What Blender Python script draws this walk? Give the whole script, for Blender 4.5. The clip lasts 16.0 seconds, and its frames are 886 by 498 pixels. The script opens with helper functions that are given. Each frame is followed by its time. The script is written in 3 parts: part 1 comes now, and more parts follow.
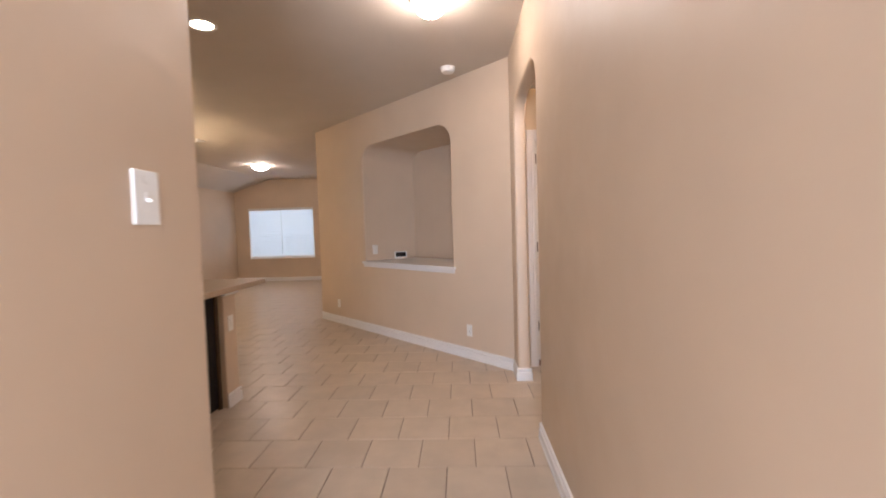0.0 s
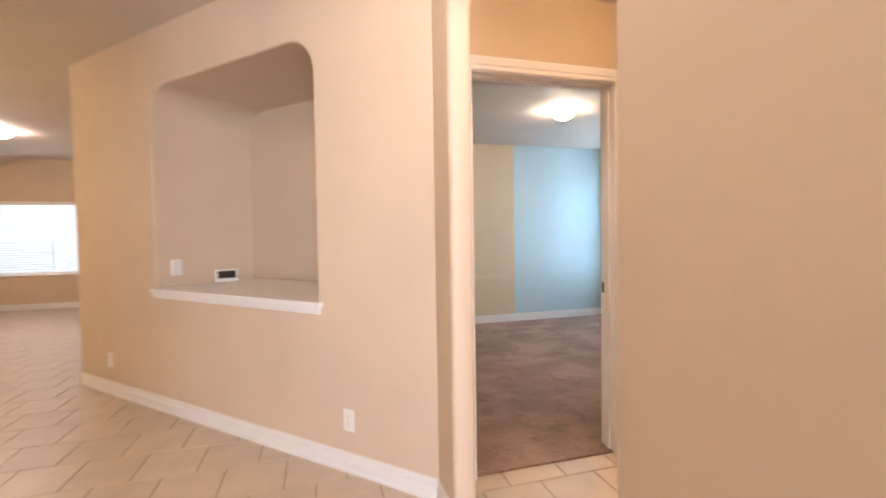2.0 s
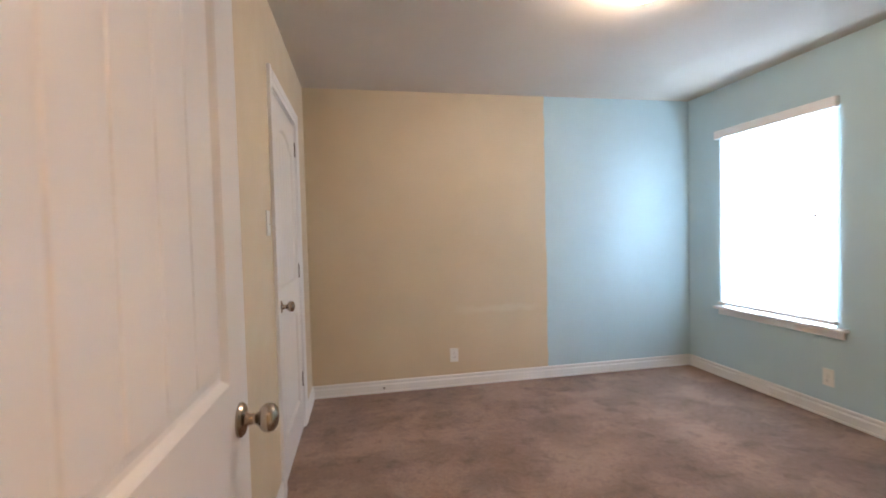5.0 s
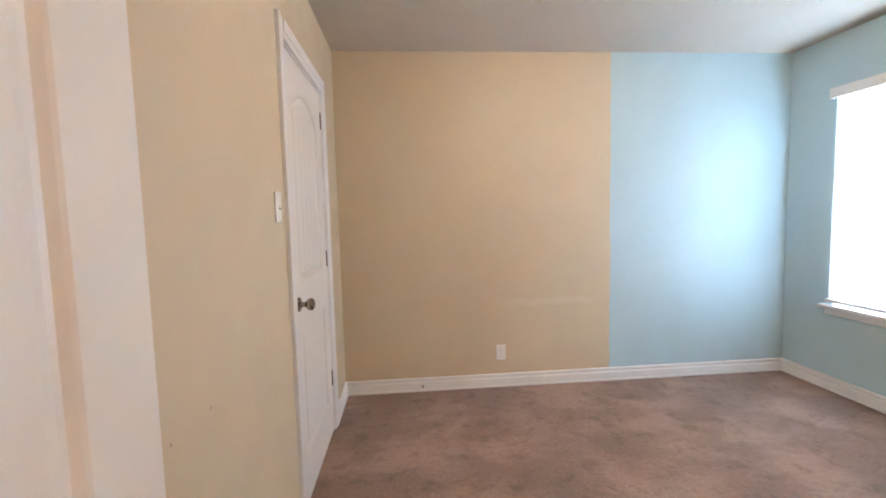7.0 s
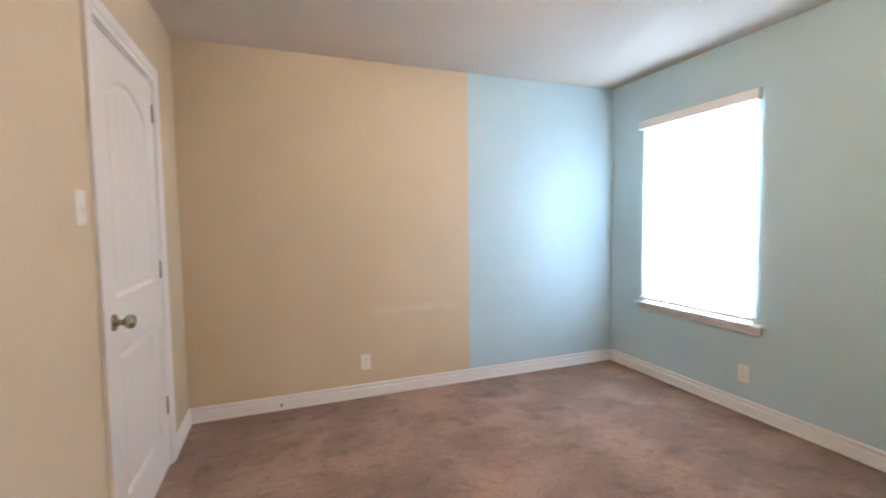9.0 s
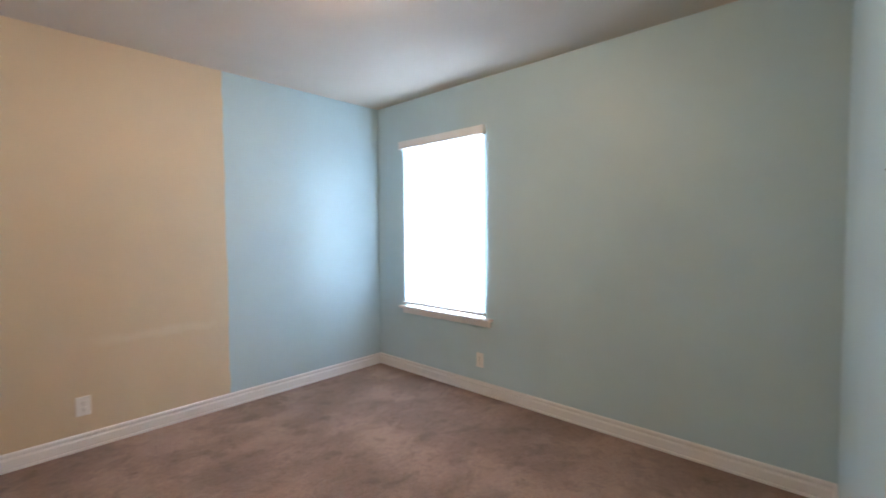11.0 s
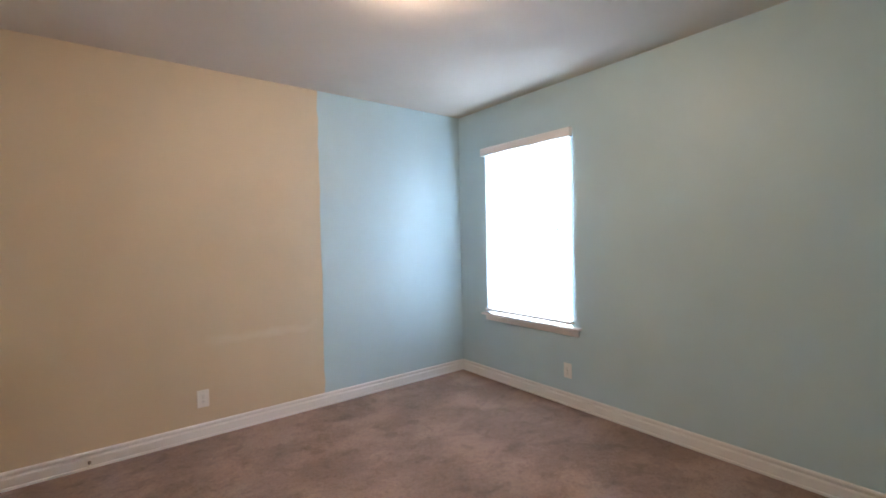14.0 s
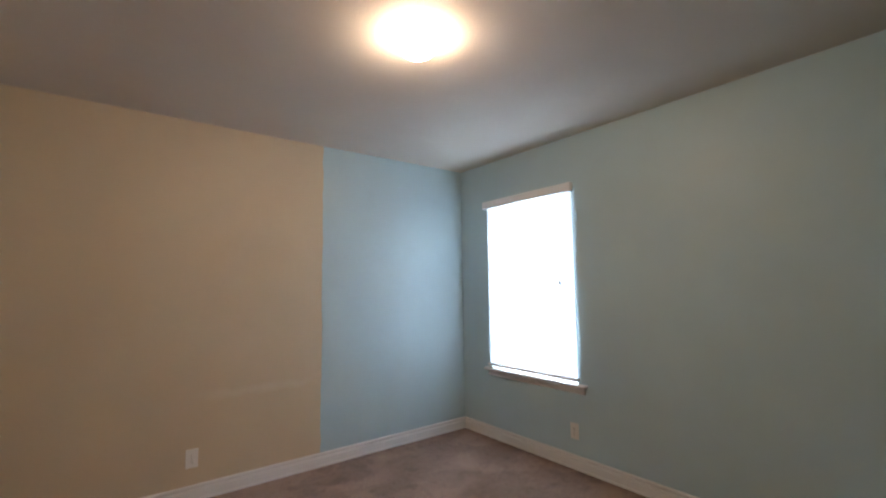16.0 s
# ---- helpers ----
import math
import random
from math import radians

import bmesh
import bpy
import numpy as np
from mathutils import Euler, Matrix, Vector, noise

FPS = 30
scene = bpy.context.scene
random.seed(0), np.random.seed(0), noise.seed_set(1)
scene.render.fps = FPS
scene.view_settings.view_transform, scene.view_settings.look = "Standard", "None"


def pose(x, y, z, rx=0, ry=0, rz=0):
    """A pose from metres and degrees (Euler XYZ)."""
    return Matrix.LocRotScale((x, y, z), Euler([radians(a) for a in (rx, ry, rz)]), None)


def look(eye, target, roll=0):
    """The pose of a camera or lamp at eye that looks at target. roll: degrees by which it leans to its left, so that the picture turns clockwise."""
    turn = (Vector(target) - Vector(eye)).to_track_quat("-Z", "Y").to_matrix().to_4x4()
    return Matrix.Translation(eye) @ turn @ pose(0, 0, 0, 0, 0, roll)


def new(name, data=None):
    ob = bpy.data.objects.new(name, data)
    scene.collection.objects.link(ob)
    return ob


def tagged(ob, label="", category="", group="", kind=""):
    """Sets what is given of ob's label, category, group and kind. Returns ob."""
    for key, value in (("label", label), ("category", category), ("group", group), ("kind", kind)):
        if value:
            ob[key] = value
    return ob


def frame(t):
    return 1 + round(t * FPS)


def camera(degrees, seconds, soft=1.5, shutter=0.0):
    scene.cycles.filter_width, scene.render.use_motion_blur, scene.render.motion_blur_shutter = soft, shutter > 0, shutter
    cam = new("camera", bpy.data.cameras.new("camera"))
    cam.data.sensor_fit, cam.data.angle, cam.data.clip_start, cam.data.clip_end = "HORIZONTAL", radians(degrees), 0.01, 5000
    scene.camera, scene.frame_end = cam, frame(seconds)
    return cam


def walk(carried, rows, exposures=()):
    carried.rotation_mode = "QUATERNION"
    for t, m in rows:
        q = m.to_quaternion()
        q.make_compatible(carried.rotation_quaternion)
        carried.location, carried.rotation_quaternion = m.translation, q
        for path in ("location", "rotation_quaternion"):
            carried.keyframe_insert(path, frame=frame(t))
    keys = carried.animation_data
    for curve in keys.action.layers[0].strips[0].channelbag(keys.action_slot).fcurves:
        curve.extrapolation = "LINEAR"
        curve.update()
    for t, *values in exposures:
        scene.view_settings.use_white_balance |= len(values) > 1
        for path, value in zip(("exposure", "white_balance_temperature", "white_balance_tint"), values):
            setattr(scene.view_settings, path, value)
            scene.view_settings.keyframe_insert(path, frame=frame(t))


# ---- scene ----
cam = camera(91.3, 16.0, soft=1.75, shutter=0.5)
BED_DAY, LIV_DAY, BATH_DAY, HALL_DAY = 128, 22, 13, 100
BED_LAMP, HALL_LAMP, SHADE_LAMP, CAN_LAMP, DIM_LAMP, BATH_LAMP = 150, 108, 66, 62, 44, 100
PATH = [
    (0, (-4.045, -7.531, 1.279), (-4.123, -5.534, 1.187), -1.7),
    (0.5, (-4.05, -7.063, 1.294), (-4.096, -5.065, 1.238), -0.2),
    (1, (-4.142, -6.563, 1.276), (-3.962, -4.573, 1.197), -1.6),
    (1.5, (-4.127, -6.087, 1.248), (-3.735, -4.128, 1.171), -2.0),
    (2, (-4.098, -5.642, 1.255), (-3.552, -3.718, 1.189), -0.9),
    (2.5, (-4.077, -5.208, 1.256), (-3.175, -3.425, 1.168), -2.1),
    (2.8, (-3.965, -4.978, 1.225), (-2.985, -3.238, 1.122), -2.3),
    (3, (-3.849, -4.815, 1.248), (-2.841, -3.089, 1.169), -2.0),
    (3.2, (-3.769, -4.686, 1.25), (-2.754, -2.967, 1.131), -1.6),
    (3.5, (-3.624, -4.465, 1.243), (-2.582, -2.762, 1.125), -1.7),
    (3.8, (-3.473, -4.271, 1.293), (-2.366, -2.606, 1.252), -1.8),
    (4, (-3.367, -4.137, 1.289), (-2.274, -2.465, 1.191), -3.0),
    (4.2, (-3.265, -4.0, 1.275), (-2.29, -2.257, 1.172), -3.0),
    (4.5, (-3.145, -3.828, 1.285), (-2.462, -1.949, 1.234), -0.5),
    (5, (-3.056, -3.603, 1.305), (-2.685, -1.638, 1.242), -1.5),
    (5.2, (-3.043, -3.535, 1.318), (-2.711, -1.564, 1.266), -1.9),
    (7.3, (-2.967, -3.18, 1.34), (-2.809, -1.193, 1.173), -1.4),
    (7.5, (-2.951, -3.187, 1.314), (-2.754, -1.202, 1.171), -1.3),
    (8, (-2.924, -3.188, 1.327), (-2.604, -1.219, 1.192), -1.2),
    (8.5, (-2.903, -3.196, 1.315), (-2.412, -1.261, 1.186), -0.9),
    (9, (-2.869, -3.211, 1.32), (-2.17, -1.341, 1.197), -0.8),
    (9.5, (-2.82, -3.249, 1.331), (-1.906, -1.473, 1.221), -0.8),
    (10, (-2.772, -3.294, 1.335), (-1.7, -1.609, 1.23), -0.7),
    (12.3, (-2.714, -3.387, 1.316), (-0.972, -2.407, 1.248), -0.4),
    (12.5, (-2.717, -3.38, 1.319), (-0.986, -2.38, 1.251), -0.5),
    (13, (-2.751, -3.317, 1.309), (-1.149, -2.12, 1.263), -0.6),
    (13.5, (-2.762, -3.3, 1.345), (-1.377, -1.859, 1.281), -1.0),
    (14, (-2.782, -3.294, 1.334), (-1.557, -1.715, 1.279), -1.2),
    (14.5, (-2.799, -3.273, 1.381), (-1.601, -1.672, 1.388), -1.0),
    (15, (-2.809, -3.291, 1.392), (-1.609, -1.719, 1.689), -0.9),
    (15.5, (-2.817, -3.273, 1.375), (-1.597, -1.719, 1.686), -0.8),
    (16, (-2.77, -3.287, 1.354), (-1.555, -1.708, 1.529), -0.8),
]

EXPOSURES = [(0, -0.38, 5950, 10.5), (0.5, -0.02, 6100, 11), (1, 0.18, 6200, 11), (2, 0.29, 6300, 11), (3, 0.16, 6350, 11), (3.5, -0.08, 6700, 11), (4.5, 0.13, 6430, 12.5), (5.2, 0.17, 6430, 12.5),
             (7.5, 0.53, 6430, 12.5), (9, 0.42, 6430, 12.5), (10, -0.02, 6430, 12.5), (12.5, 0.06, 6450, 13.5), (13.5, -0.02, 6450, 13.5), (14, -0.02, 6500, 14),
             (14.5, -0.14, 6600, 13.5), (15, -0.25, 6750, 13.5), (15.5, -0.51, 6800, 13.5), (16, -0.68, 6750, 14.5)]
walk(cam, [(t, look(eye, target, roll)) for t, eye, target, roll in PATH], EXPOSURES)

# ---- world and large lights ----
world = bpy.data.worlds.new("world")
scene.world = world
world.use_nodes = True
wn = world.node_tree.nodes
sky = wn.new("ShaderNodeTexSky")
sky.sky_type, sky.sun_disc = "NISHITA", False
sky.sun_elevation, sky.sun_rotation = radians(48), radians(200)
world.node_tree.links.new(sky.outputs[0], wn["Background"].inputs[0])
wn["Background"].inputs[1].default_value = 0.12

sun = new("sun", bpy.data.lights.new("sun", "SUN"))
sun.data.energy, sun.data.angle, sun.data.color = 2.5, radians(0.6), (1.0, 0.95, 0.88)
sun.matrix_world = look((-2, -14, 16), (-4, 0, 0))


def window_light(name, place, target, w, h, watts, color, spread=180):
    lamp = new(name, bpy.data.lights.new(name, "AREA"))
    lamp.data.shape, lamp.data.size, lamp.data.size_y = "RECTANGLE", w, h
    lamp.data.energy, lamp.data.color, lamp.data.spread = watts, color, radians(spread)
    lamp.matrix_world = look(place, target)
    return lamp


DAY = (0.60, 0.775, 1.0)
window_light("window_daylight", (0.085, -0.849, 1.36), (-2, -0.849, 1.36), 0.80, 1.40, BED_DAY, DAY)
window_light("living_daylight", (-8.86, 4.135, 1.31), (-8.86, 0, 1.31), 1.74, 1.32, LIV_DAY, (0.80, 0.87, 1.0))
# the hall one is added: cool light from behind, through an assumed opening
window_light("added_hall_daylight", (-4.225, -9.66, 1.225), (-4.225, 0, 1.225), 0.94, 1.74, HALL_DAY, (0.84, 0.885, 1.0), 118)
window_light("bath_daylight", (0.085, -4.15, 1.92), (-2, -4.15, 1.92), 0.8, 0.34, BATH_DAY, DAY)

# ---- materials ----


def shader(name):
    m = bpy.data.materials.new(name)
    m.use_nodes = True
    nt = m.node_tree
    return m, nt, nt.nodes["Principled BSDF"]


def node(nt, kind, **sockets):
    n = nt.nodes.new(kind)
    for k, v in sockets.items():
        n.inputs[k.replace("_", " ")].default_value = v
    return n


def noise_at(nt, scale, detail=3.0, rough=0.55, warp=0.0):
    pos = nt.nodes.new("ShaderNodeNewGeometry")
    tex = node(nt, "ShaderNodeTexNoise", Scale=scale, Detail=detail, Roughness=rough, Distortion=warp)
    nt.links.new(pos.outputs["Position"], tex.inputs["Vector"])
    return tex.outputs["Fac"]


def remap(nt, fac, a, b, c, d):
    r = nt.nodes.new("ShaderNodeMapRange")
    for i, v in enumerate((a, b, c, d)):
        r.inputs[i + 1].default_value = v
    nt.links.new(fac, r.inputs[0])
    return r.outputs[0]


def scaled(nt, color, fac):
    """color (a tuple or socket) times a grey factor."""
    m = nt.nodes.new("ShaderNodeMix")
    m.data_type, m.blend_type = "RGBA", "MULTIPLY"
    m.inputs[0].default_value = 1.0
    if isinstance(color, tuple):
        m.inputs[6].default_value = (*color, 1)
    else:
        nt.links.new(color, m.inputs[6])
    nt.links.new(fac, m.inputs[7])
    return m.outputs[2]


def blend(nt, a, b, fac):
    m = nt.nodes.new("ShaderNodeMix")
    m.data_type = "RGBA"
    for i, c in ((6, a), (7, b)):
        if isinstance(c, tuple):
            m.inputs[i].default_value = (*c, 1)
        else:
            nt.links.new(c, m.inputs[i])
    nt.links.new(fac, m.inputs[0])
    return m.outputs[2]


def math_node(nt, op, a, b):
    m = nt.nodes.new("ShaderNodeMath")
    m.operation = op
    for i, v in enumerate((a, b)):
        if isinstance(v, (int, float)):
            m.inputs[i].default_value = v
        else:
            nt.links.new(v, m.inputs[i])
    return m.outputs[0]


def bump(nt, bsdf, height, strength, distance):
    b = node(nt, "ShaderNodeBump", Strength=strength, Distance=distance)
    nt.links.new(height, b.inputs["Height"])
    nt.links.new(b.outputs[0], bsdf.inputs["Normal"])


def surface(name, color, rough, var=0.06, var_scale=1.5, grain=None, metal=0.0, spread=0.0, coat=0.0, even=False):
    """Paint, metal, plastic or stone: a colour with broad stains, and fine relief where grain = (scale, strength, distance)."""
    m, nt, b = shader(name)
    b.inputs["Roughness"].default_value, b.inputs["Metallic"].default_value = rough, metal
    b.inputs["Coat Weight"].default_value = coat
    fac = remap(nt, noise_at(nt, var_scale), 0.3, 0.7, 1 - var, 1 + var)
    col = scaled(nt, color, fac)
    if spread:
        info = nt.nodes.new("ShaderNodeObjectInfo")
        col = scaled(nt, col, remap(nt, info.outputs["Random"], 0, 1, 1 - spread, 1 + spread))
    nt.links.new(col, b.inputs["Base Color"])
    if not even:
        nt.links.new(remap(nt, noise_at(nt, var_scale * 5), 0.3, 0.7, rough * 0.88, min(1, rough * 1.12)), b.inputs["Roughness"])
    if grain:
        bump(nt, b, noise_at(nt, grain[0], 4), grain[1], grain[2])
    return m


PEEL = (80, 0.085, 0.004)
# the first two are one wall paint, tinted apart for hall and room light
BEIGE, BEIGE_ROOM_LIGHT, AQUA = (0.63, 0.503, 0.378), (0.613, 0.498, 0.342), (0.475, 0.62, 0.660)


def two_tone(name, edge, patch=False):
    """Beige wall paint that meets a coat of aqua at x = edge, with a slightly unsteady edge."""
    m, nt, b = shader(name)
    geo = nt.nodes.new("ShaderNodeNewGeometry")
    sep = nt.nodes.new("ShaderNodeSeparateXYZ")
    nt.links.new(geo.outputs["Position"], sep.inputs[0])
    wob = remap(nt, noise_at(nt, 6), 0.3, 0.7, -0.006, 0.006)
    x = math_node(nt, "ADD", sep.outputs["X"], wob)
    fac = remap(nt, x, edge - 0.002, edge + 0.002, 0, 1)
    col = blend(nt, BEIGE_ROOM_LIGHT, AQUA, fac)
    if patch:
        # paler horizontal stripe with soft ends, low on the wall
        mx = math_node(nt, "MULTIPLY", remap(nt, x, -2.30, -2.20, 0, 1), remap(nt, x, -1.60, -1.50, 1, 0))
        z = math_node(nt, "ADD", sep.outputs["Z"], remap(nt, noise_at(nt, 9), 0.3, 0.7, -0.015, 0.015))
        mz = math_node(nt, "MULTIPLY", remap(nt, z, 0.62, 0.65, 0, 1), remap(nt, z, 0.67, 0.70, 1, 0))
        fade = math_node(nt, "MULTIPLY", math_node(nt, "MULTIPLY", mx, mz), remap(nt, noise_at(nt, 3), 0.35, 0.65, 0.35, 0.8))
        col = blend(nt, col, (0.66, 0.57, 0.43), fade)
    nt.links.new(scaled(nt, col, remap(nt, noise_at(nt, 1.3), 0.3, 0.7, 0.95, 1.05)), b.inputs["Base Color"])
    b.inputs["Roughness"].default_value = 0.48
    bump(nt, b, noise_at(nt, PEEL[0], 4), PEEL[1], PEEL[2])
    return m


def glowing(name, color, strength):
    m, nt, b = shader(name)
    b.inputs["Base Color"].default_value = (0.9, 0.88, 0.84, 1)
    b.inputs["Roughness"].default_value = 0.3
    b.inputs["Emission Color"].default_value = (*color, 1)
    b.inputs["Emission Strength"].default_value = strength
    return m


M = {}
M["beige"] = surface("beige_wall_paint", BEIGE, 0.5, 0.05, 1.2, PEEL)
# same paint as above, with the yellower light of the rooms in its colour
M["tan"] = surface("beige_wall_paint_room_light", BEIGE_ROOM_LIGHT, 0.5, 0.05, 1.2, PEEL)
M["aqua"] = surface("aqua_wall_paint", AQUA, 0.45, 0.05, 1.2, PEEL)
M["far_wall"] = two_tone("far_wall_paint", -1.444, True)
M["near_wall"] = two_tone("near_wall_paint", -1.58)
M["ceiling"] = surface("ceiling_paint", (0.60, 0.535, 0.46), 0.75, 0.04, 0.9, (60, 0.3, 0.006))
M["white"] = surface("white_trim_paint", (0.80, 0.78, 0.765), 0.34, 0.02, 1.0, even=True)
M["door"] = surface("white_door_paint", (0.80, 0.77, 0.73), 0.28, 0.02, 1.0, even=True)
M["plastic"] = surface("white_plastic", (0.80, 0.78, 0.74), 0.3, 0.02, 5.0)
M["slot"] = surface("dark_slot", (0.04, 0.035, 0.03), 0.6, 0.1, 20)
M["nickel"] = surface("brushed_nickel", (0.38, 0.325, 0.27), 0.25, 0.06, 30, (300, 0.04, 0.001), 1.0)
M["hinge"] = surface("worn_nickel_hinge", (0.20, 0.165, 0.135), 0.4, 0.1, 40, (300, 0.05, 0.001), 1.0)
M["bronze"] = surface("bronze_ring", (0.16, 0.11, 0.07), 0.35, 0.1, 30, None, 0.9)
M["tile"] = surface("beige_ceramic_tile", (0.56, 0.46, 0.355), 0.36, 0.07, 6.0, (25, 0.10, 0.003), 0.0, 0.05)
M["grout"] = surface("brown_grout", (0.27, 0.205, 0.15), 0.85, 0.12, 5, (200, 0.3, 0.002))
M["stone"] = surface("beige_stone_counter", (0.38, 0.285, 0.20), 0.42, 0.10, 40, (90, 0.05, 0.001))
M["espresso"] = surface("espresso_cabinet", (0.007, 0.004, 0.004), 0.6, 0.25, 9, (60, 0.08, 0.001))
M["espresso"].node_tree.nodes["Principled BSDF"].inputs["Specular IOR Level"].default_value = 0.2
M["black"] = surface("black_appliance", (0.012, 0.012, 0.013), 0.22, 0.1, 5)
M["tub"] = surface("white_tub_enamel", (0.78, 0.73, 0.66), 0.16, 0.03, 3)
M["surround"] = surface("tan_shower_surround", (0.42, 0.33, 0.26), 0.33, 0.08, 4, (12, 0.05, 0.003))
M["brass"] = surface("cream_metal", (0.62, 0.52, 0.40), 0.35, 0.08, 20, None, 0.6)
M["screen"] = surface("dark_screen", (0.012, 0.012, 0.014), 0.12, 0.05, 9)
M["spackle"] = surface("white_spackle", (0.74, 0.71, 0.66), 0.7, 0.06, 20)
M["scuff"] = surface("grey_scuff", (0.40, 0.33, 0.25), 0.7, 0.1, 30)
M["dome"] = glowing("lit_glass_dome", (1.0, 0.78, 0.585), BED_LAMP)
M["hall_dome"] = glowing("lit_hall_dome", (1.0, 0.81, 0.68), HALL_LAMP)
# glow of the added vestibule lamp
M["dim_dome"] = glowing("added_vestibule_dome", (1.0, 0.66, 0.42), DIM_LAMP)
M["bath_dome"] = glowing("bath_vanity_stand_in", (1.0, 0.66, 0.42), BATH_LAMP)
M["shade"] = glowing("lit_glass_shade", (1.0, 0.74, 0.46), SHADE_LAMP)
M["can"] = glowing("lit_can_lens", (1.0, 0.80, 0.56), CAN_LAMP)


def carpet_material():
    """Cut pile: tufts and clumps, with broad trodden patches drawn out along the walked line."""
    m, nt, b = shader("brown_carpet")
    pos = nt.nodes.new("ShaderNodeNewGeometry")
    lay = nt.nodes.new("ShaderNodeMapping")
    lay.inputs["Rotation"].default_value = (0, 0, radians(38))
    lay.inputs["Scale"].default_value = (0.85, 1.2, 1.0)
    nt.links.new(pos.outputs["Position"], lay.inputs["Vector"])

    def trodden(scale, detail, rough, warp):
        tex = node(nt, "ShaderNodeTexNoise", Scale=scale, Detail=detail, Roughness=rough, Distortion=warp)
        nt.links.new(lay.outputs[0], tex.inputs["Vector"])
        return tex.outputs["Fac"]

    col = (0.276, 0.181, 0.136)
    for fac in (remap(nt, noise_at(nt, 1.3, 3, 0.5), 0.34, 0.66, 0.90, 1.11),
                remap(nt, trodden(2.4, 4, 0.55, 0.3), 0.44, 0.58, 0.86, 1.15),
                remap(nt, noise_at(nt, 8.0, 3, 0.55, 0.3), 0.54, 0.68, 1.03, 0.80),
                remap(nt, noise_at(nt, 24, 4, 0.65, 0.4), 0.56, 0.66, 1.02, 0.85),
                remap(nt, noise_at(nt, 60, 3, 0.6), 0.34, 0.66, 0.90, 1.10),
                remap(nt, noise_at(nt, 170, 4, 0.75), 0.32, 0.68, 0.80, 1.20)):
        col = scaled(nt, col, fac)
    nt.links.new(col, b.inputs["Base Color"])
    b.inputs["Roughness"].default_value = 1.0
    b.inputs["Specular IOR Level"].default_value = 0.1
    b.inputs["Sheen Weight"].default_value = 0.10
    b.inputs["Sheen Roughness"].default_value = 0.6
    h = math_node(nt, "ADD", noise_at(nt, 170, 4, 0.75), math_node(nt, "MULTIPLY", noise_at(nt, 50, 3), 1.5))
    bump(nt, b, h, 0.6, 0.010)
    return m


def slat_material():
    m, nt, b = shader("white_blind_slat")
    b.inputs["Base Color"].default_value = (0.82, 0.82, 0.80, 1)
    b.inputs["Roughness"].default_value = 0.5
    tr = node(nt, "ShaderNodeBsdfTranslucent", Color=(0.85, 0.87, 0.88, 1))
    mix = node(nt, "ShaderNodeMixShader", Fac=0.58)
    nt.links.new(b.outputs[0], mix.inputs[1])
    nt.links.new(tr.outputs[0], mix.inputs[2])
    nt.links.new(mix.outputs[0], nt.nodes["Material Output"].inputs[0])
    return m


def glass_material():
    m, nt, b = shader("window_glass")
    b.inputs["Base Color"].default_value = (0.95, 0.98, 0.97, 1)
    b.inputs["Roughness"].default_value = 0.02
    b.inputs["Transmission Weight"].default_value = 1.0
    return m


M["carpet"], M["slat"], M["glass"] = carpet_material(), slat_material(), glass_material()
M["lawn"] = surface("outside_ground", (0.10, 0.12, 0.06), 0.95, 0.3, 0.8, (8, 0.4, 0.05))

# ---- mesh helpers ----


def mesh_object(name, bm, material, smooth=False):
    bmesh.ops.recalc_face_normals(bm, faces=bm.faces)
    me = bpy.data.meshes.new(name)
    bm.to_mesh(me)
    bm.free()
    me.materials.append(material)
    if smooth:
        for p in me.polygons:
            p.use_smooth = True
        me.set_sharp_from_angle(angle=radians(35))
    return new(name, me)


def part(name, bm, material, parent, label="", smooth=False):
    ob = mesh_object(name, bm, material, smooth)
    ob.parent = parent
    if label:
        ob["label"] = label
    return ob


def thing(name, m, label, category, group="", kind=""):
    ob = new(name)
    ob.empty_display_size = 0.1
    ob.matrix_world = m
    return tagged(ob, label, category, group, kind)


def structure(name, bm, material, label, category, smooth=False):
    return tagged(mesh_object(name, bm, material, smooth), label, category, "", "structure")


def box(bm, x0, y0, z0, x1, y1, z1, bevel=0.0, segments=2):
    r = bmesh.ops.create_cube(bm, size=1)
    for v in r["verts"]:
        v.co = Vector((x0 + (v.co.x + 0.5) * (x1 - x0), y0 + (v.co.y + 0.5) * (y1 - y0), z0 + (v.co.z + 0.5) * (z1 - z0)))
    if bevel:
        es = list({e for v in r["verts"] for e in v.link_edges})
        bmesh.ops.bevel(bm, geom=es, offset=bevel, segments=segments, affect="EDGES", profile=0.5)
    return bm


def boxed(*a, **k):
    return box(bmesh.new(), *a, **k)


def lathe(profile, segments=24, m=None, bm=None):
    """A turned shape from (radius, height) pairs round the z axis."""
    bm = bm or bmesh.new()
    rings = []
    for r, h in profile:
        if r < 1e-5:
            rings.append([bm.verts.new((0, 0, h))])
        else:
            rings.append([bm.verts.new((r * math.cos(2 * math.pi * i / segments), r * math.sin(2 * math.pi * i / segments), h)) for i in range(segments)])
    for a, b in zip(rings, rings[1:]):
        for i in range(segments):
            j = (i + 1) % segments
            if len(a) == 1 and len(b) > 1:
                bm.faces.new((a[0], b[j], b[i]))
            elif len(b) == 1 and len(a) > 1:
                bm.faces.new((a[i], a[j], b[0]))
            elif len(a) > 1:
                bm.faces.new((a[i], a[j], b[j], b[i]))
    if m is not None:
        bmesh.ops.transform(bm, matrix=m, verts=[v for ring in rings for v in ring])
    return bm


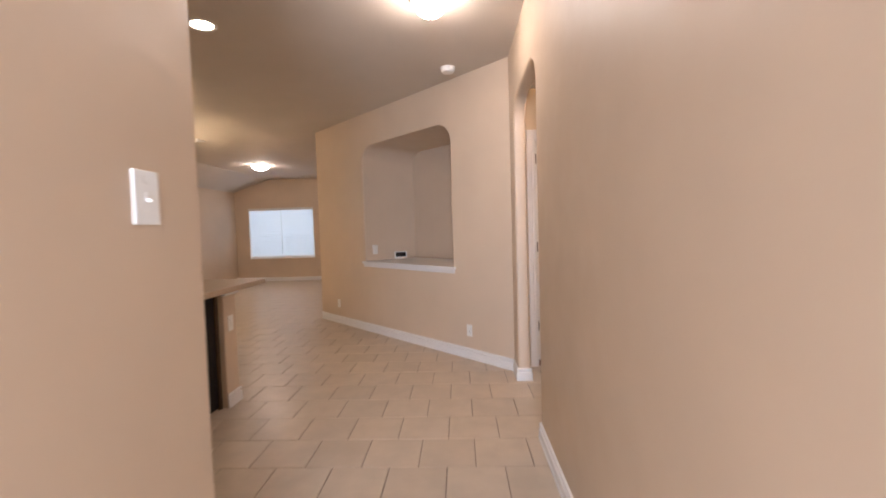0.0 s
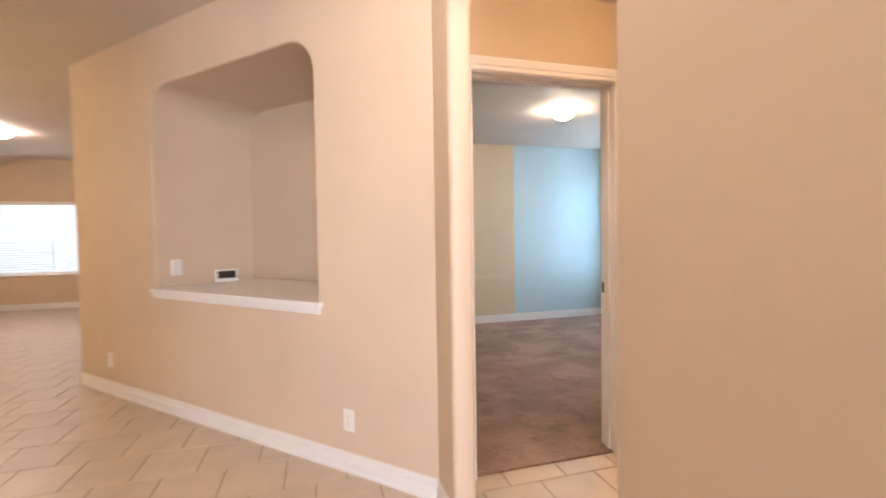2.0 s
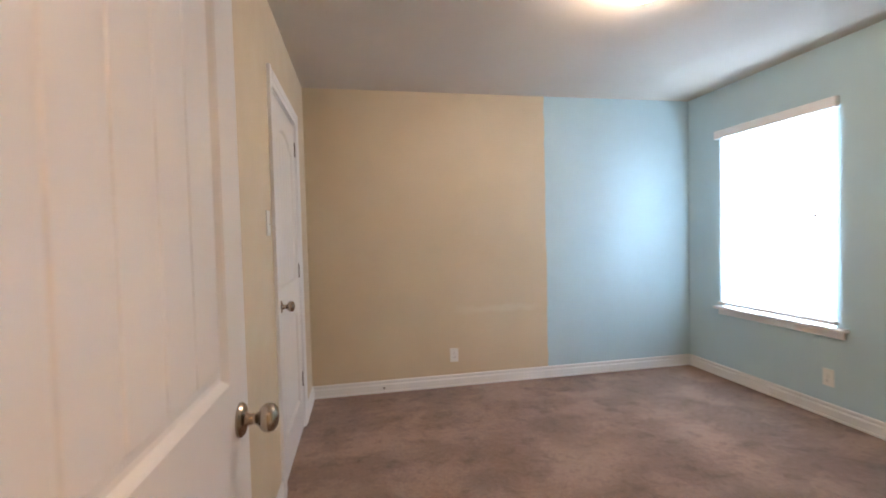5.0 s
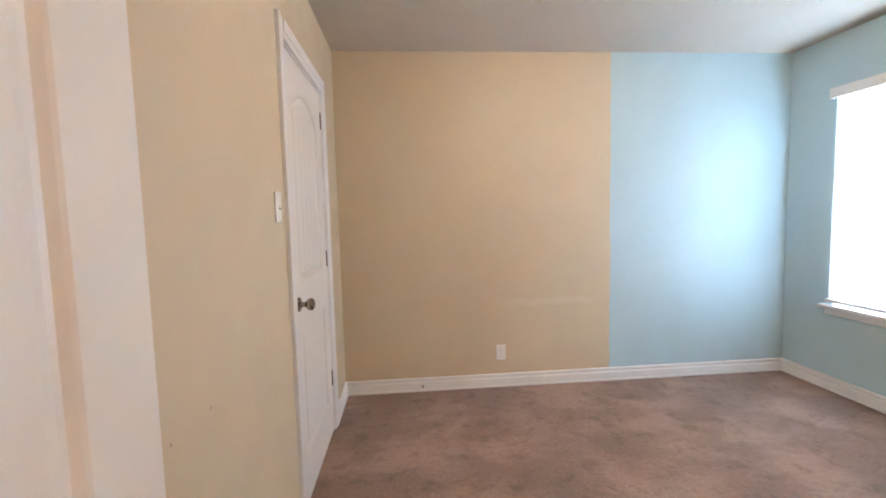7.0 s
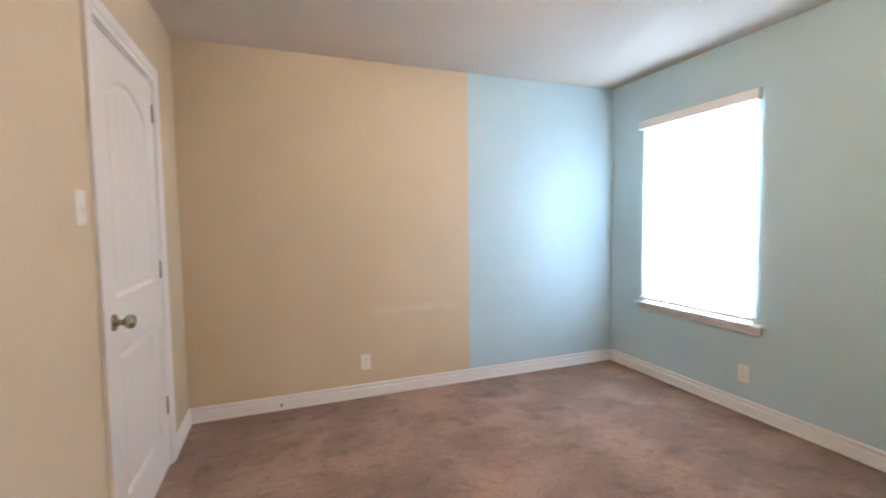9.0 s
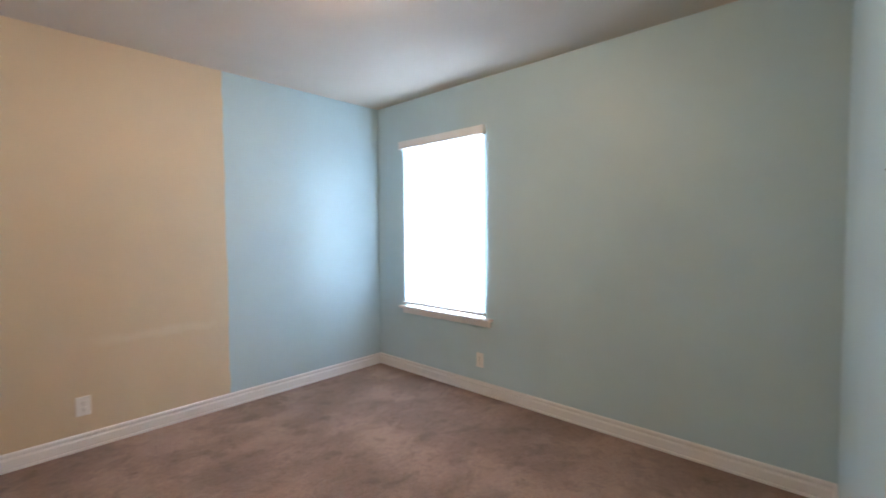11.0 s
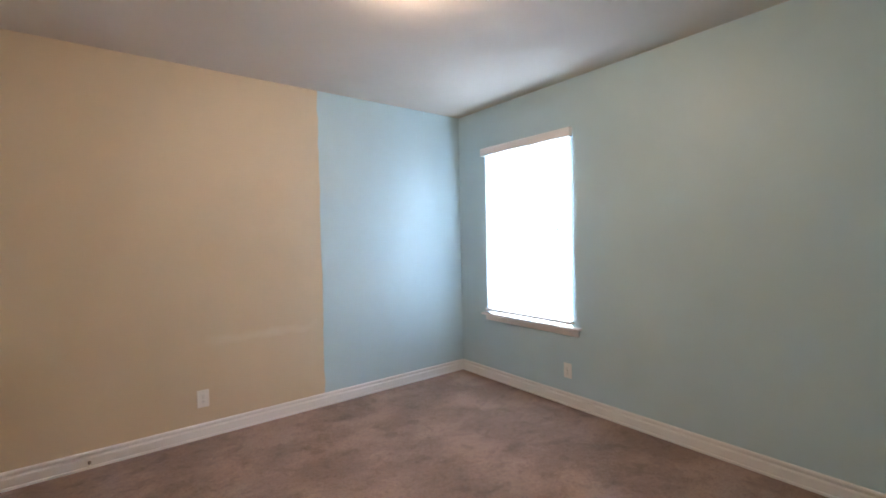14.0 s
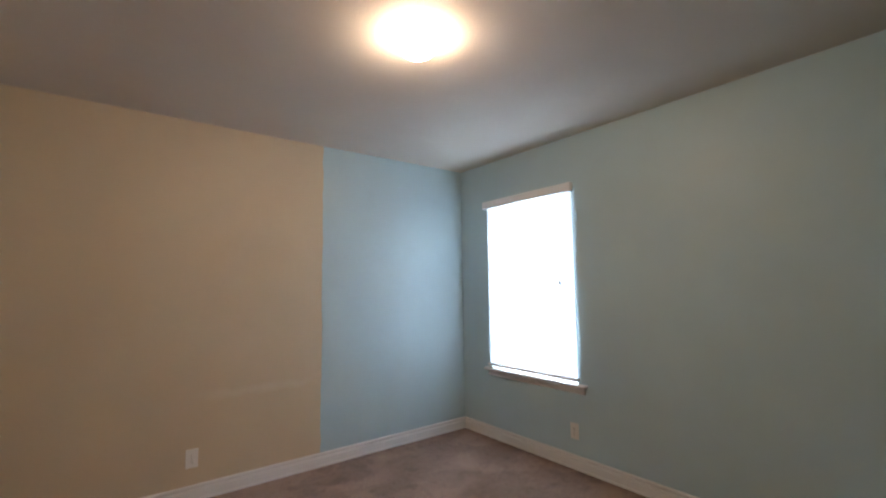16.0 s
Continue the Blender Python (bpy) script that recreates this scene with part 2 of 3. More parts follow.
def tube(points, radius, segments=8, bm=None):
    """A round rod along points."""
    bm = bm or bmesh.new()
    rings = []
    for i, p in enumerate(points):
        p = Vector(p)
        d = (Vector(points[min(i + 1, len(points) - 1)]) - Vector(points[max(i - 1, 0)])).normalized()
        a = d.cross(Vector((0.31, 0.17, 0.93))).normalized()
        b = d.cross(a)
        rings.append([bm.verts.new(p + radius * (math.cos(t) * a + math.sin(t) * b)) for t in [2 * math.pi * k / segments for k in range(segments)]])
    for r, s in zip(rings, rings[1:]):
        for i in range(segments):
            bm.faces.new((r[i], r[(i + 1) % segments], s[(i + 1) % segments], s[i]))
    bm.faces.new(rings[0])
    bm.faces.new(rings[-1])
    return bm


def plate_mesh(outer, holes, thick, m, round_holes=0.0):
    """A slab from a flat outline (u, z) with holes, extruded along its own third axis; m places it."""
    bm = bmesh.new()
    sides = []
    for d in (0.0, thick):
        loops = []
        for loop in (outer, *holes):
            vs = [bm.verts.new((u, d, z)) for u, z in loop]
            es = [bm.edges.new((vs[i], vs[(i + 1) % len(vs)])) for i in range(len(vs))]
            loops.append((vs, es))
        bmesh.ops.triangle_fill(bm, use_beauty=True, use_dissolve=False, edges=[e for _, es in loops for e in es])
        sides.append(loops)
    for (va, _), (vb, _) in zip(*sides):
        for i in range(len(va)):
            j = (i + 1) % len(va)
            bm.faces.new((va[i], va[j], vb[j], vb[i]))
    bmesh.ops.recalc_face_normals(bm, faces=bm.faces)
    if round_holes:
        es = [e for _, es in sides[0][1:] for e in es]
        bmesh.ops.bevel(bm, geom=es, offset=round_holes, segments=4, affect="EDGES", profile=0.5)
    bmesh.ops.transform(bm, matrix=m, verts=bm.verts)
    return bm


def rect(u0, z0, u1, z1):
    return [(u0, z0), (u1, z0), (u1, z1), (u0, z1)]


def soft_top(u0, z0, u1, z1, r, n=8):
    """An opening whose upper corners are rounded with radius r."""
    pts = [(u0, z0), (u1, z0)]
    pts += [(u1 - r + r * math.cos(a), z1 - r + r * math.sin(a)) for a in [math.pi / 2 * i / n for i in range(n + 1)]]
    pts += [(u0 + r + r * math.cos(a), z1 - r + r * math.sin(a)) for a in [math.pi / 2 + math.pi / 2 * i / n for i in range(n + 1)]]
    return pts


def notched(u0, u1, z1, notches):
    """A wall outline from u0 to u1, z1 high, with openings that reach the floor; a notch is a loop as soft_top or rect gives it."""
    pts = [(u0, 0.0)]
    for loop in notches:
        a, b, *rest = loop
        pts += [a] + list(reversed(rest)) + [b]
    return pts + [(u1, 0.0), (u1, z1), (u0, z1)]


def frame_of(origin, u, n):
    """Axes: u along the wall, n into its thickness, z up."""
    u, n = Vector((*u, 0)).normalized(), Vector((*n, 0)).normalized()
    m = Matrix((u, n, Vector((0, 0, 1)))).transposed().to_4x4()
    m.translation = (*origin, 0)
    return m


def wall(name, origin, u, n, outer, holes, thick, material, label, round_holes=0.0):
    return structure(name, plate_mesh(outer, holes, thick, frame_of(origin, u, n), round_holes), material, label, "wall")

# ---- the large structure: bedroom ----
BED_H, HALL_H = 2.50, 2.746
wall("wall_north", (0, 0), (1, 0), (0, 1), rect(-3.53, -0.05, 0.14, BED_H), [], 0.12, M["far_wall"], "matte bedroom wall painted beige and pale aqua with a sharp paint edge")
wall("wall_east", (0, 0), (0, 1), (1, 0), rect(-3.51, -0.05, 0.0, BED_H), [rect(-1.296, 0.615, -0.402, 2.10)], 0.14, M["aqua"], "pale aqua painted bedroom wall with a window opening")
wall_west = wall("wall_west", (-3.478, 0), (0, 1), (-1, 0), notched(-3.465, 0.0, BED_H, [rect(-1.315, 0, -0.505, 2.095)]), [], 0.05, M["tan"], "beige painted bedroom wall with a closet doorway")


def prism(points, z0, z1):
    bm = bmesh.new()
    lo, hi = [[bm.verts.new((x, y, z)) for x, y in points] for z in (z0, z1)]
    bm.faces.new(lo)
    bm.faces.new(hi)
    for i in range(len(points)):
        j = (i + 1) % len(points)
        bm.faces.new((lo[i], lo[j], hi[j], hi[i]))
    return bm


wall_south = structure("wall_south", prism([(-2.44, -3.4646), (0, -3.375), (0, -3.51), (-2.44, -3.51)], -0.05, BED_H), M["near_wall"], "bedroom wall painted beige and pale aqua with nail holes", "wall")
wall("wall_doorway", (0, -3.465), (1, 0), (0, -1), notched(-3.485, -2.39, BED_H, [rect(-3.370, 0, -2.503, 2.09)]), [], 0.125, M["tan"], "beige painted wall pierced by the bedroom doorway")
structure("ceiling_bedroom", boxed(-3.53, -3.47, BED_H, 0.14, 0.12, BED_H + 0.1), M["ceiling"], "beige textured bedroom ceiling", "ceiling")
structure("floor_bedroom", boxed(-3.53, -3.568, -0.05, 0.0, 0.0, 0.012), M["carpet"], "worn brown cut-pile carpet with footprints", "carpet")

# ---- vestibule and bathroom ----
wall("wall_bath_doorway", (-2.39, 0), (0, 1), (1, 0), notched(-5.10, -3.59, BED_H, [rect(-4.405, 0, -3.713, 2.09)]), [], 0.12, M["tan"], "beige painted wall pierced by the bathroom doorway")
wall("wall_bath_north", (0, -3.55), (1, 0), (0, 1), rect(-2.27, -0.05, 0.0, BED_H), [], 0.038, M["tan"], "beige painted bathroom wall beside the tub")
wall("wall_bath_east", (0, 0), (0, 1), (1, 0), rect(-5.72, -0.05, -3.51, BED_H), [rect(-4.56, 1.74, -3.735, 2.10)], 0.14, M["tan"], "bathroom wall with a small high window")
structure("wall_bath_south", boxed(-2.245, -5.72, -0.05, 0.0, -5.60, BED_H), M["tan"], "plain beige bathroom wall", "wall")
structure("wall_bath_west", boxed(-2.36, -5.72, -0.05, -2.245, -5.10, BED_H), M["tan"], "plain beige bathroom wall", "wall")
structure("wall_vestibule_south", boxed(-3.485, -5.22, -0.05, -2.36, -5.10, BED_H), M["tan"], "plain beige vestibule wall", "wall")
structure("wall_vestibule_west", boxed(-3.545, -3.705, -0.05, -3.485, -3.465, BED_H), M["tan"], "plain beige vestibule wall return", "wall")
structure("ceiling_vestibule", boxed(-3.485, -5.72, BED_H, 0.14, -3.47, BED_H + 0.1), M["ceiling"], "beige textured ceiling over vestibule and bathroom", "ceiling")

# ---- hall and living room ----
ARCH = soft_top(-4.965, 0, -3.95, 2.30, 0.20)
arch_wall = plate_mesh(notched(-9.6, -3.705, HALL_H, [ARCH]), [], 0.10, frame_of((-3.585, 0), (0, 1), (1, 0)))
rim = [e for e in arch_wall.edges if all(-4.97 < v.co.y < -3.945 for v in e.verts) and abs(e.verts[0].co.x - e.verts[1].co.x) < 1e-4
       and len(e.link_faces) == 2 and e.calc_face_angle(0) > 1.0 and not all(v.co.z < 0.01 for v in e.verts)]
bmesh.ops.bevel(arch_wall, geom=rim, offset=0.022, segments=4, affect="EDGES", profile=0.5)
structure("wall_arch", arch_wall, M["beige"], "beige plastered hall wall with a soft-cornered arch opening", "wall", True)

NICHE_U, NICHE_N = (-1, 1), (1, 1)
NICHE = soft_top(0.755, 0.895, 2.36, 2.345, 0.20)
wall("wall_niche", (-3.585, -3.705), NICHE_U, NICHE_N, rect(0, -0.05, 3.585, HALL_H), [NICHE], 0.09, M["beige"], "beige plastered angled wall with a round-cornered art niche", 0.016)
niche_m = frame_of((-3.585, -3.705), NICHE_U, NICHE_N)
bm = bmesh.new()
near = [bm.verts.new((u, 0.085, z)) for u, z in NICHE]
far = [bm.verts.new((u, 0.82, z)) for u, z in NICHE]
for i in range(len(near)):
    j = (i + 1) % len(near)
    bm.faces.new((near[i], near[j], far[j], far[i]))
bm.faces.new(far)
bmesh.ops.transform(bm, matrix=niche_m, verts=bm.verts)
structure("wall_niche_inside", bm, M["beige"], "beige plastered inside of the wall niche", "niche", True)

structure("wall_living_east", boxed(-6.12, -1.17, -0.05, -6.0, 4.05, HALL_H), M["beige"], "beige painted living room wall", "wall")
wall("wall_living_north", (0, 4.05), (1, 0), (0, 1), rect(-10.24, -0.05, -6.0, HALL_H), [rect(-9.745, 0.64, -7.98, 1.98)], 0.15, M["beige"], "tan painted living room wall with a wide window")
structure("wall_living_west", boxed(-10.24, -7.6, -0.05, -10.12, 4.05, 2.45), M["beige"], "tan painted long living room wall", "wall")
structure("wall_kitchen_south", boxed(-10.24, -7.72, -0.05, -4.93, -7.6, HALL_H), M["beige"], "plain beige kitchen wall", "wall")
bm = boxed(-4.93, -9.6, -0.05, -4.785, -6.305, HALL_H)
bmesh.ops.bevel(bm, geom=[e for e in bm.edges if all(v.co.y > -6.31 for v in e.verts) and abs(e.verts[0].co.z - e.verts[1].co.z) > 1], offset=0.02, segments=4, affect="EDGES", profile=0.5)
structure("wall_hall_west", bm, M["beige"], "beige plastered hall wall end with a rounded corner", "wall", True)
# opening out of view, added to carry the hall's light from behind
wall("wall_hall_south", (0, -9.6), (1, 0), (0, -1), rect(-4.93, -0.05, -3.46, HALL_H), [rect(-4.70, 0.35, -3.75, 2.10)], 0.12, M["beige"], "plain beige hall end wall with an added, unseen window opening")
structure("ceiling_hall", boxed(-9.2, -9.72, HALL_H, -3.46, 4.2, HALL_H + 0.1), M["ceiling"], "tan textured hall and living room ceiling", "ceiling")
bm = bmesh.new()
quad = [(-10.24, 2.38), (-9.2, HALL_H), (-9.2, HALL_H + 0.1), (-10.24, 2.50)]
ends = [[bm.verts.new((x, y, z)) for x, z in quad] for y in (-9.72, 4.2)]
for i in range(4):
    bm.faces.new((ends[0][i], ends[0][(i + 1) % 4], ends[1][(i + 1) % 4], ends[1][i]))
bm.faces.new(ends[0])
bm.faces.new(ends[1])
structure("ceiling_slope", bm, M["ceiling"], "sloping tan ceiling above the long living room wall", "ceiling")
structure("ground", boxed(-400, -400, -0.25, 400, 400, -0.12), M["lawn"], "grass around the house", "ground")
floor_hall = structure("floor_hall", boxed(-10.24, -9.72, -0.10, 0.0, 4.2, -0.006), M["grout"], "beige ceramic floor tiles laid in offset rows", "tile floor")

# ---- trim ----
PROFILE = [(0, 0), (0.017, 0), (0.017, 0.014), (0.011, 0.017), (0.011, 0.020), (0.015, 0.023), (0.015, 0.064), (0.012, 0.069), (0.003, 0.073), (0.003, 0.081), (0.012, 0.085), (0.0135, 0.093), (0.010, 0.101), (0, 0.104)]


def baseboard(a, b, z=0.0, lengthen=0.0):
    """A run along the floor from a to b; the wall lies to its right."""
    a, b = Vector(a), Vector(b)
    d = (b - a).normalized()
    n = Vector((-d.y, d.x))
    bm = bmesh.new()
    rows = []
    for p, e in ((a, -1), (b, 1)):
        rows.append([bm.verts.new((*(p + n * o + d * e * lengthen * o / 0.015), z + h)) for o, h in PROFILE])
    k = len(PROFILE)
    for i in range(k):
        bm.faces.new((rows[0][i], rows[0][(i + 1) % k], rows[1][(i + 1) % k], rows[1][i]))
    bm.faces.new(rows[0])
    bm.faces.new(rows[1])
    return structure("baseboard", bm, M["white"], "white painted moulded baseboard", "baseboard")


C = 0.010
baseboard((0, 0), (-3.478, 0), C)
baseboard((0, -3.375), (0, 0), C)
baseboard((-2.43, -3.4642), (0, -3.375), C)
baseboard((-3.478, 0), (-3.478, -0.43), C)
baseboard((-3.478, -1.39), (-3.478, -3.465), C)
S2 = 0.70711
baseboard((-3.585, -3.705), (-6.12, -1.17), 0, 0.006)
baseboard((-3.585, -3.95), (-3.585, -3.705))
baseboard((-3.485, -3.95), (-3.585, -3.95), 0, 0.015)
baseboard((-3.485, -3.59), (-3.485, -3.95))
baseboard((-3.585, -9.6), (-3.585, -4.965))
baseboard((-3.585, -4.965), (-3.485, -4.965), 0, 0.015)
baseboard((-2.39, -3.59), (-2.445, -3.59))
baseboard((-2.39, -3.637), (-2.39, -3.59))
baseboard((-0.66, -3.55), (-2.245, -3.55))
baseboard((-6.12, -1.17), (-6.12, 4.05))
baseboard((-6.12, 4.05), (-10.12, 4.05))
baseboard((-10.12, 4.05), (-10.12, -7.6))
baseboard((-4.785, -6.305), (-4.785, -9.6))
baseboard((-4.93, -6.305), (-4.785, -6.305), 0, 0.015)


# ---- doors ----
def casing_bar(w, length):
    """A moulded casing strip: width along x, length along z, proud along -y."""
    prof = [(0, 0), (0, -0.011), (0.008, -0.014), (w * 0.35, -0.012), (w * 0.42, -0.016), (w - 0.012, -0.019), (w, -0.016), (w, 0)]
    bm = bmesh.new()
    lo, hi = [[bm.verts.new((x, y, z)) for x, y in prof] for z in (0, length)]
    bm.faces.new(lo)
    bm.faces.new(hi)
    for i in range(len(prof)):
        j = (i + 1) % len(prof)
        bm.faces.new((lo[i], lo[j], hi[j], hi[i]))
    return bm


def door_frame(m, width, height, depth, sides, label):
    """Jambs, head, stops and casings round an opening whose hall face is y = 0, running x 0..width and into +y by depth."""
    ob = thing("door_frame", m, label, "door frame", "", "structure")
    part("jamb", boxed(-0.018, 0, 0, 0, depth, height + 0.018, bevel=0.002), M["white"], ob)
    part("jamb", boxed(width, 0, 0, width + 0.018, depth, height + 0.018, bevel=0.002), M["white"], ob)
    part("head_jamb", boxed(0, 0, height, width, depth, height + 0.018, bevel=0.002), M["white"], ob)
    for y, s, cw in sides:
        flip = Matrix.Translation((0, y, 0)) @ Matrix.Diagonal((1, s, 1, 1))
        bm = casing_bar(cw, height + 0.006 + cw)
        bmesh.ops.transform(bm, matrix=flip @ Matrix.Translation((width + 0.006, 0, 0)), verts=bm.verts)
        part("casing", bm, M["white"], ob)
        bm = casing_bar(cw, height + 0.006 + cw)
        bmesh.ops.transform(bm, matrix=flip @ Matrix.Translation((-0.006, 0, 0)) @ Matrix.Diagonal((-1, 1, 1, 1)), verts=bm.verts)
        part("casing", bm, M["white"], ob)
        bm = casing_bar(cw, width + 0.012)
        bmesh.ops.transform(bm, matrix=flip @ Matrix.Translation((-0.006, 0, height + 0.006)) @ pose(0, 0, 0, 0, 90, 0) @ Matrix.Diagonal((-1, 1, 1, 1)), verts=bm.verts)
        part("head_casing", bm, M["white"], ob)
    return ob


def stops(ob, width, height, y0, y1):
    part("door_stop_strip", boxed(0, y0, 0, 0.011, y1, height, bevel=0.002), M["white"], ob)
    part("door_stop_strip", boxed(width - 0.011, y0, 0, width, y1, height, bevel=0.002), M["white"], ob)
    part("head_stop_strip", boxed(0.011, y0, height - 0.011, width - 0.011, y1, height, bevel=0.002), M["white"], ob)


def leaf_mesh(W, H, T=0.035, stile=0.115):
    """A two-panel plank door leaf with an arched upper panel, moulded on both faces. x: from the hinges; y: 0 to T; z: 0 to H."""
    bm = bmesh.new()
    N = 12

    def outline(z0, z1, rise, i):
        x0, x1 = stile + i, W - stile - i
        xc, hw = W / 2, (W - 2 * stile) / 2
        pts = [(x0, z0 + i), (x1, z0 + i)]
        for k in range(N + 1):
            x = x1 + (x0 - x1) * k / N
            pts.append((x, z1 - i - rise * ((x - xc) / hw) ** 2))
        return pts

    panels = [(0.215, 0.808, 0.0), (1.022, H - 0.125, 0.10)]
    xa, xb = stile, W - stile
    for y, s in ((0.0, 1), (T, -1)):

        def quad(x0, z0, x1, z1):
            bm.faces.new([bm.verts.new((x, y, z)) for x, z in rect(x0, z0, x1, z1)])

        quad(0, 0, xa, H)
        quad(xb, 0, W, H)
        quad(xa, 0, xb, panels[0][0])
        quad(xa, panels[0][1], xb, panels[1][0])
        top = outline(*panels[1], 0)[2:]
        for p, q in zip(top, top[1:]):
            bm.faces.new([bm.verts.new((x, y, z)) for x, z in (p, q, (q[0], H), (p[0], H))])
        for z0, z1, rise in panels:
            loops = []
            for inset, depth in ((0, 0), (0.005, 0.003), (0.013, 0.0105), (0.021, 0.0115), (0.040, 0.0045)):
                loops.append([bm.verts.new((x, y + s * depth, z)) for x, z in outline(z0, z1, rise, inset)])
            n = len(loops[0])
            for a, b in zip(loops, loops[1:]):
                for i in range(n):
                    j = (i + 1) % n
                    if (a[i].co - a[j].co).length > 1e-6:
                        bm.faces.new((a[i], a[j], b[j], b[i]))
            # planked field
            i = 0.040
            x0, x1, zb = stile + i, W - stile - i, z0 + i
            xs = {round(x0 + (x1 - x0) * k / N, 5): 0.0045 for k in range(N + 1)}
            for g in range(1, 5) if rise else ():
                gx = x0 + (x1 - x0) * g / 5
                for o in [k for k in xs if abs(k - gx) < 0.009]:
                    del xs[o]
                for o, d in ((-0.0075, 0.0045), (-0.0030, 0.0068), (0.0030, 0.0068), (0.0075, 0.0045)):
                    xs[round(gx + o, 5)] = d
            cols = []
            for x in sorted(xs):
                zt = z1 - i - rise * ((x - W / 2) / ((W - 2 * stile) / 2)) ** 2
                cols.append((bm.verts.new((x, y + s * xs[x], zb)), bm.verts.new((x, y + s * xs[x], zt))))
            for a, b in zip(cols, cols[1:]):
                bm.faces.new((a[0], b[0], b[1], a[1]))
    for a, b in (((0, 0), (W, 0)), ((W, 0), (W, H)), ((W, H), (0, H)), ((0, H), (0, 0))):
        bm.faces.new([bm.verts.new((x, y, z)) for (x, z), y in ((a, 0), (b, 0), (b, T), (a, T))])
    bmesh.ops.remove_doubles(bm, verts=bm.verts, dist=0.0002)
    return bm


KNOB = [(0, 0), (0.033, 0), (0.033, 0.004), (0.029, 0.009), (0.016, 0.012), (0.0115, 0.018), (0.011, 0.030), (0.015, 0.036),
        (0.023, 0.041), (0.0275, 0.049), (0.0280, 0.056), (0.0255, 0.064), (0.018, 0.070), (0.008, 0.0725), (0, 0.073)]


def hinge_plate(bm, y0, y1, zc, x0, x1, r=0.012, h=0.0445):
    """A thin hinge leaf in the y-z plane whose corners on the y0 side are rounded."""
    s = 1 if y1 > y0 else -1
    loop = [(y1, zc - h), (y1, zc + h)]
    loop += [(y0 + s * r * (1 - math.sin(a)), zc + h - r * (1 - math.cos(a))) for a in [math.pi / 2 * k / 4 for k in range(5)]]
    loop += [(y0 + s * r * (1 - math.cos(a)), zc - h + r * (1 - math.sin(a))) for a in [math.pi / 2 * k / 4 for k in range(5)]]
    lo, hi = [[bm.verts.new((x, y, z)) for y, z in loop] for x in (x0, x1)]
    bm.faces.new(lo)
    bm.faces.new(hi)
    for i in range(len(loop)):
        j = (i + 1) % len(loop)
        bm.faces.new((lo[i], lo[j], hi[j], hi[i]))
    return bm


def door(name, m, W, H, label, hinge_side, knob_z=0.935, T=0.035, reach=0.0025):
    """A door whose hinge edge stands at the origin of m; x runs along the leaf. hinge_side: y of the pins."""
    ob = thing(name, m, label, "door", "", "structure")
    leaf = part("leaf", leaf_mesh(W, H, T), M["door"], ob)
    for y, s in ((0.0, -1), (T, 1)):
        k = lathe(KNOB, 24, Matrix.Translation((W - 0.062, y, knob_z)) @ pose(0, 0, 0, 90 if s < 0 else -90, 0, 0))
        part("knob", k, M["nickel"], leaf, "satin nickel door knob", True)
    part("latch_plate", boxed(W - 0.0005, T / 2 - 0.012, knob_z - 0.028, W + 0.0015, T / 2 + 0.012, knob_z + 0.028), M["nickel"], leaf)
    for z in (0.325, 1.07, 1.885):
        hb = lathe([(0, 0), (0.0065, 0.0), (0.0065, 0.089), (0, 0.089)], 10, Matrix.Translation((-0.003, hinge_side, z - 0.0445)))
        lathe([(0, 0), (0.004, 0.002), (0.005, 0.006), (0, 0.010)], 10, Matrix.Translation((-0.003, hinge_side, z + 0.0445)), hb)
        box(hb, -reach, min(hinge_side, T / 2), z - 0.0445, 0.0005, max(hinge_side, T / 2), z + 0.0445)
        if reach > 0.01:
            box(hb, -reach, -0.006, z - 0.0445, 0.006, -0.003, z + 0.0445)
        if name != "door_3":
            hinge_plate(hb, 0.009, 0.044, z, -0.003, 0.0005, 0.012, 0.049)
        part("hinge", hb, M["hinge"], ob, "worn nickel butt hinge", True)
    return ob


DOOR_H = 2.045
# bedroom doorway: hall face y = -3.59
frame_1 = door_frame(pose(-3.352, -3.59, 0), 0.831, 2.065, 0.125, ((0, 1, 0.068), (0.125, -1, 0.030)), "white painted door frame of the bedroom doorway")
stops(frame_1, 0.831, 2.065, 0.045, 0.083)
part("strike_plate", boxed(0.828, 0.088, 0.905, 0.8305, 0.118, 0.965, bevel=0.001), M["nickel"], frame_1, "small nickel strike plate")
for z in (0.34, 1.085, 1.90):
    hb = hinge_plate(bmesh.new(), 0.0885, 0.1245, z, -0.0005, 0.0025, 0.012, 0.049)
    part("hinge_leaf", hb, M["hinge"], frame_1, "worn nickel hinge leaf")
door("door_1", pose(-3.306, -3.452, 0.018, 0, 0, 89.6), 0.812, DOOR_H, "open white two-panel plank door with nickel knob", 0.043)

# bathroom doorway: vestibule face x = -2.39
frame_2 = door_frame(pose(-2.39, -3.731, 0, 0, 0, -90), 0.656, 2.065, 0.12, ((0, 1, 0.084),), "white painted door frame of the bathroom doorway")
stops(frame_2, 0.656, 2.065, 0.040, 0.078)
door("door_2", pose(-2.228, -3.731, 0.010, 0, 0, 4.2), 0.632, DOOR_H, "open glossy white two-panel plank bathroom door", -0.004, reach=0.052)

# closet doorway in the west wall: room face x = -3.478
frame_3 = door_frame(pose(-3.478, -1.297, 0, 0, 0, 90), 0.774, 2.070, 0.05, ((0, 1, 0.078),), "white painted door frame of the bedroom closet")
door("door_3", pose(-3.481, -0.526, 0.018, 0, 0, -90) @ Matrix.Translation((0, -0.035, 0)), 0.768, DOOR_H, "closed white two-panel closet door with nickel knob", 0.036, reach=0.009)


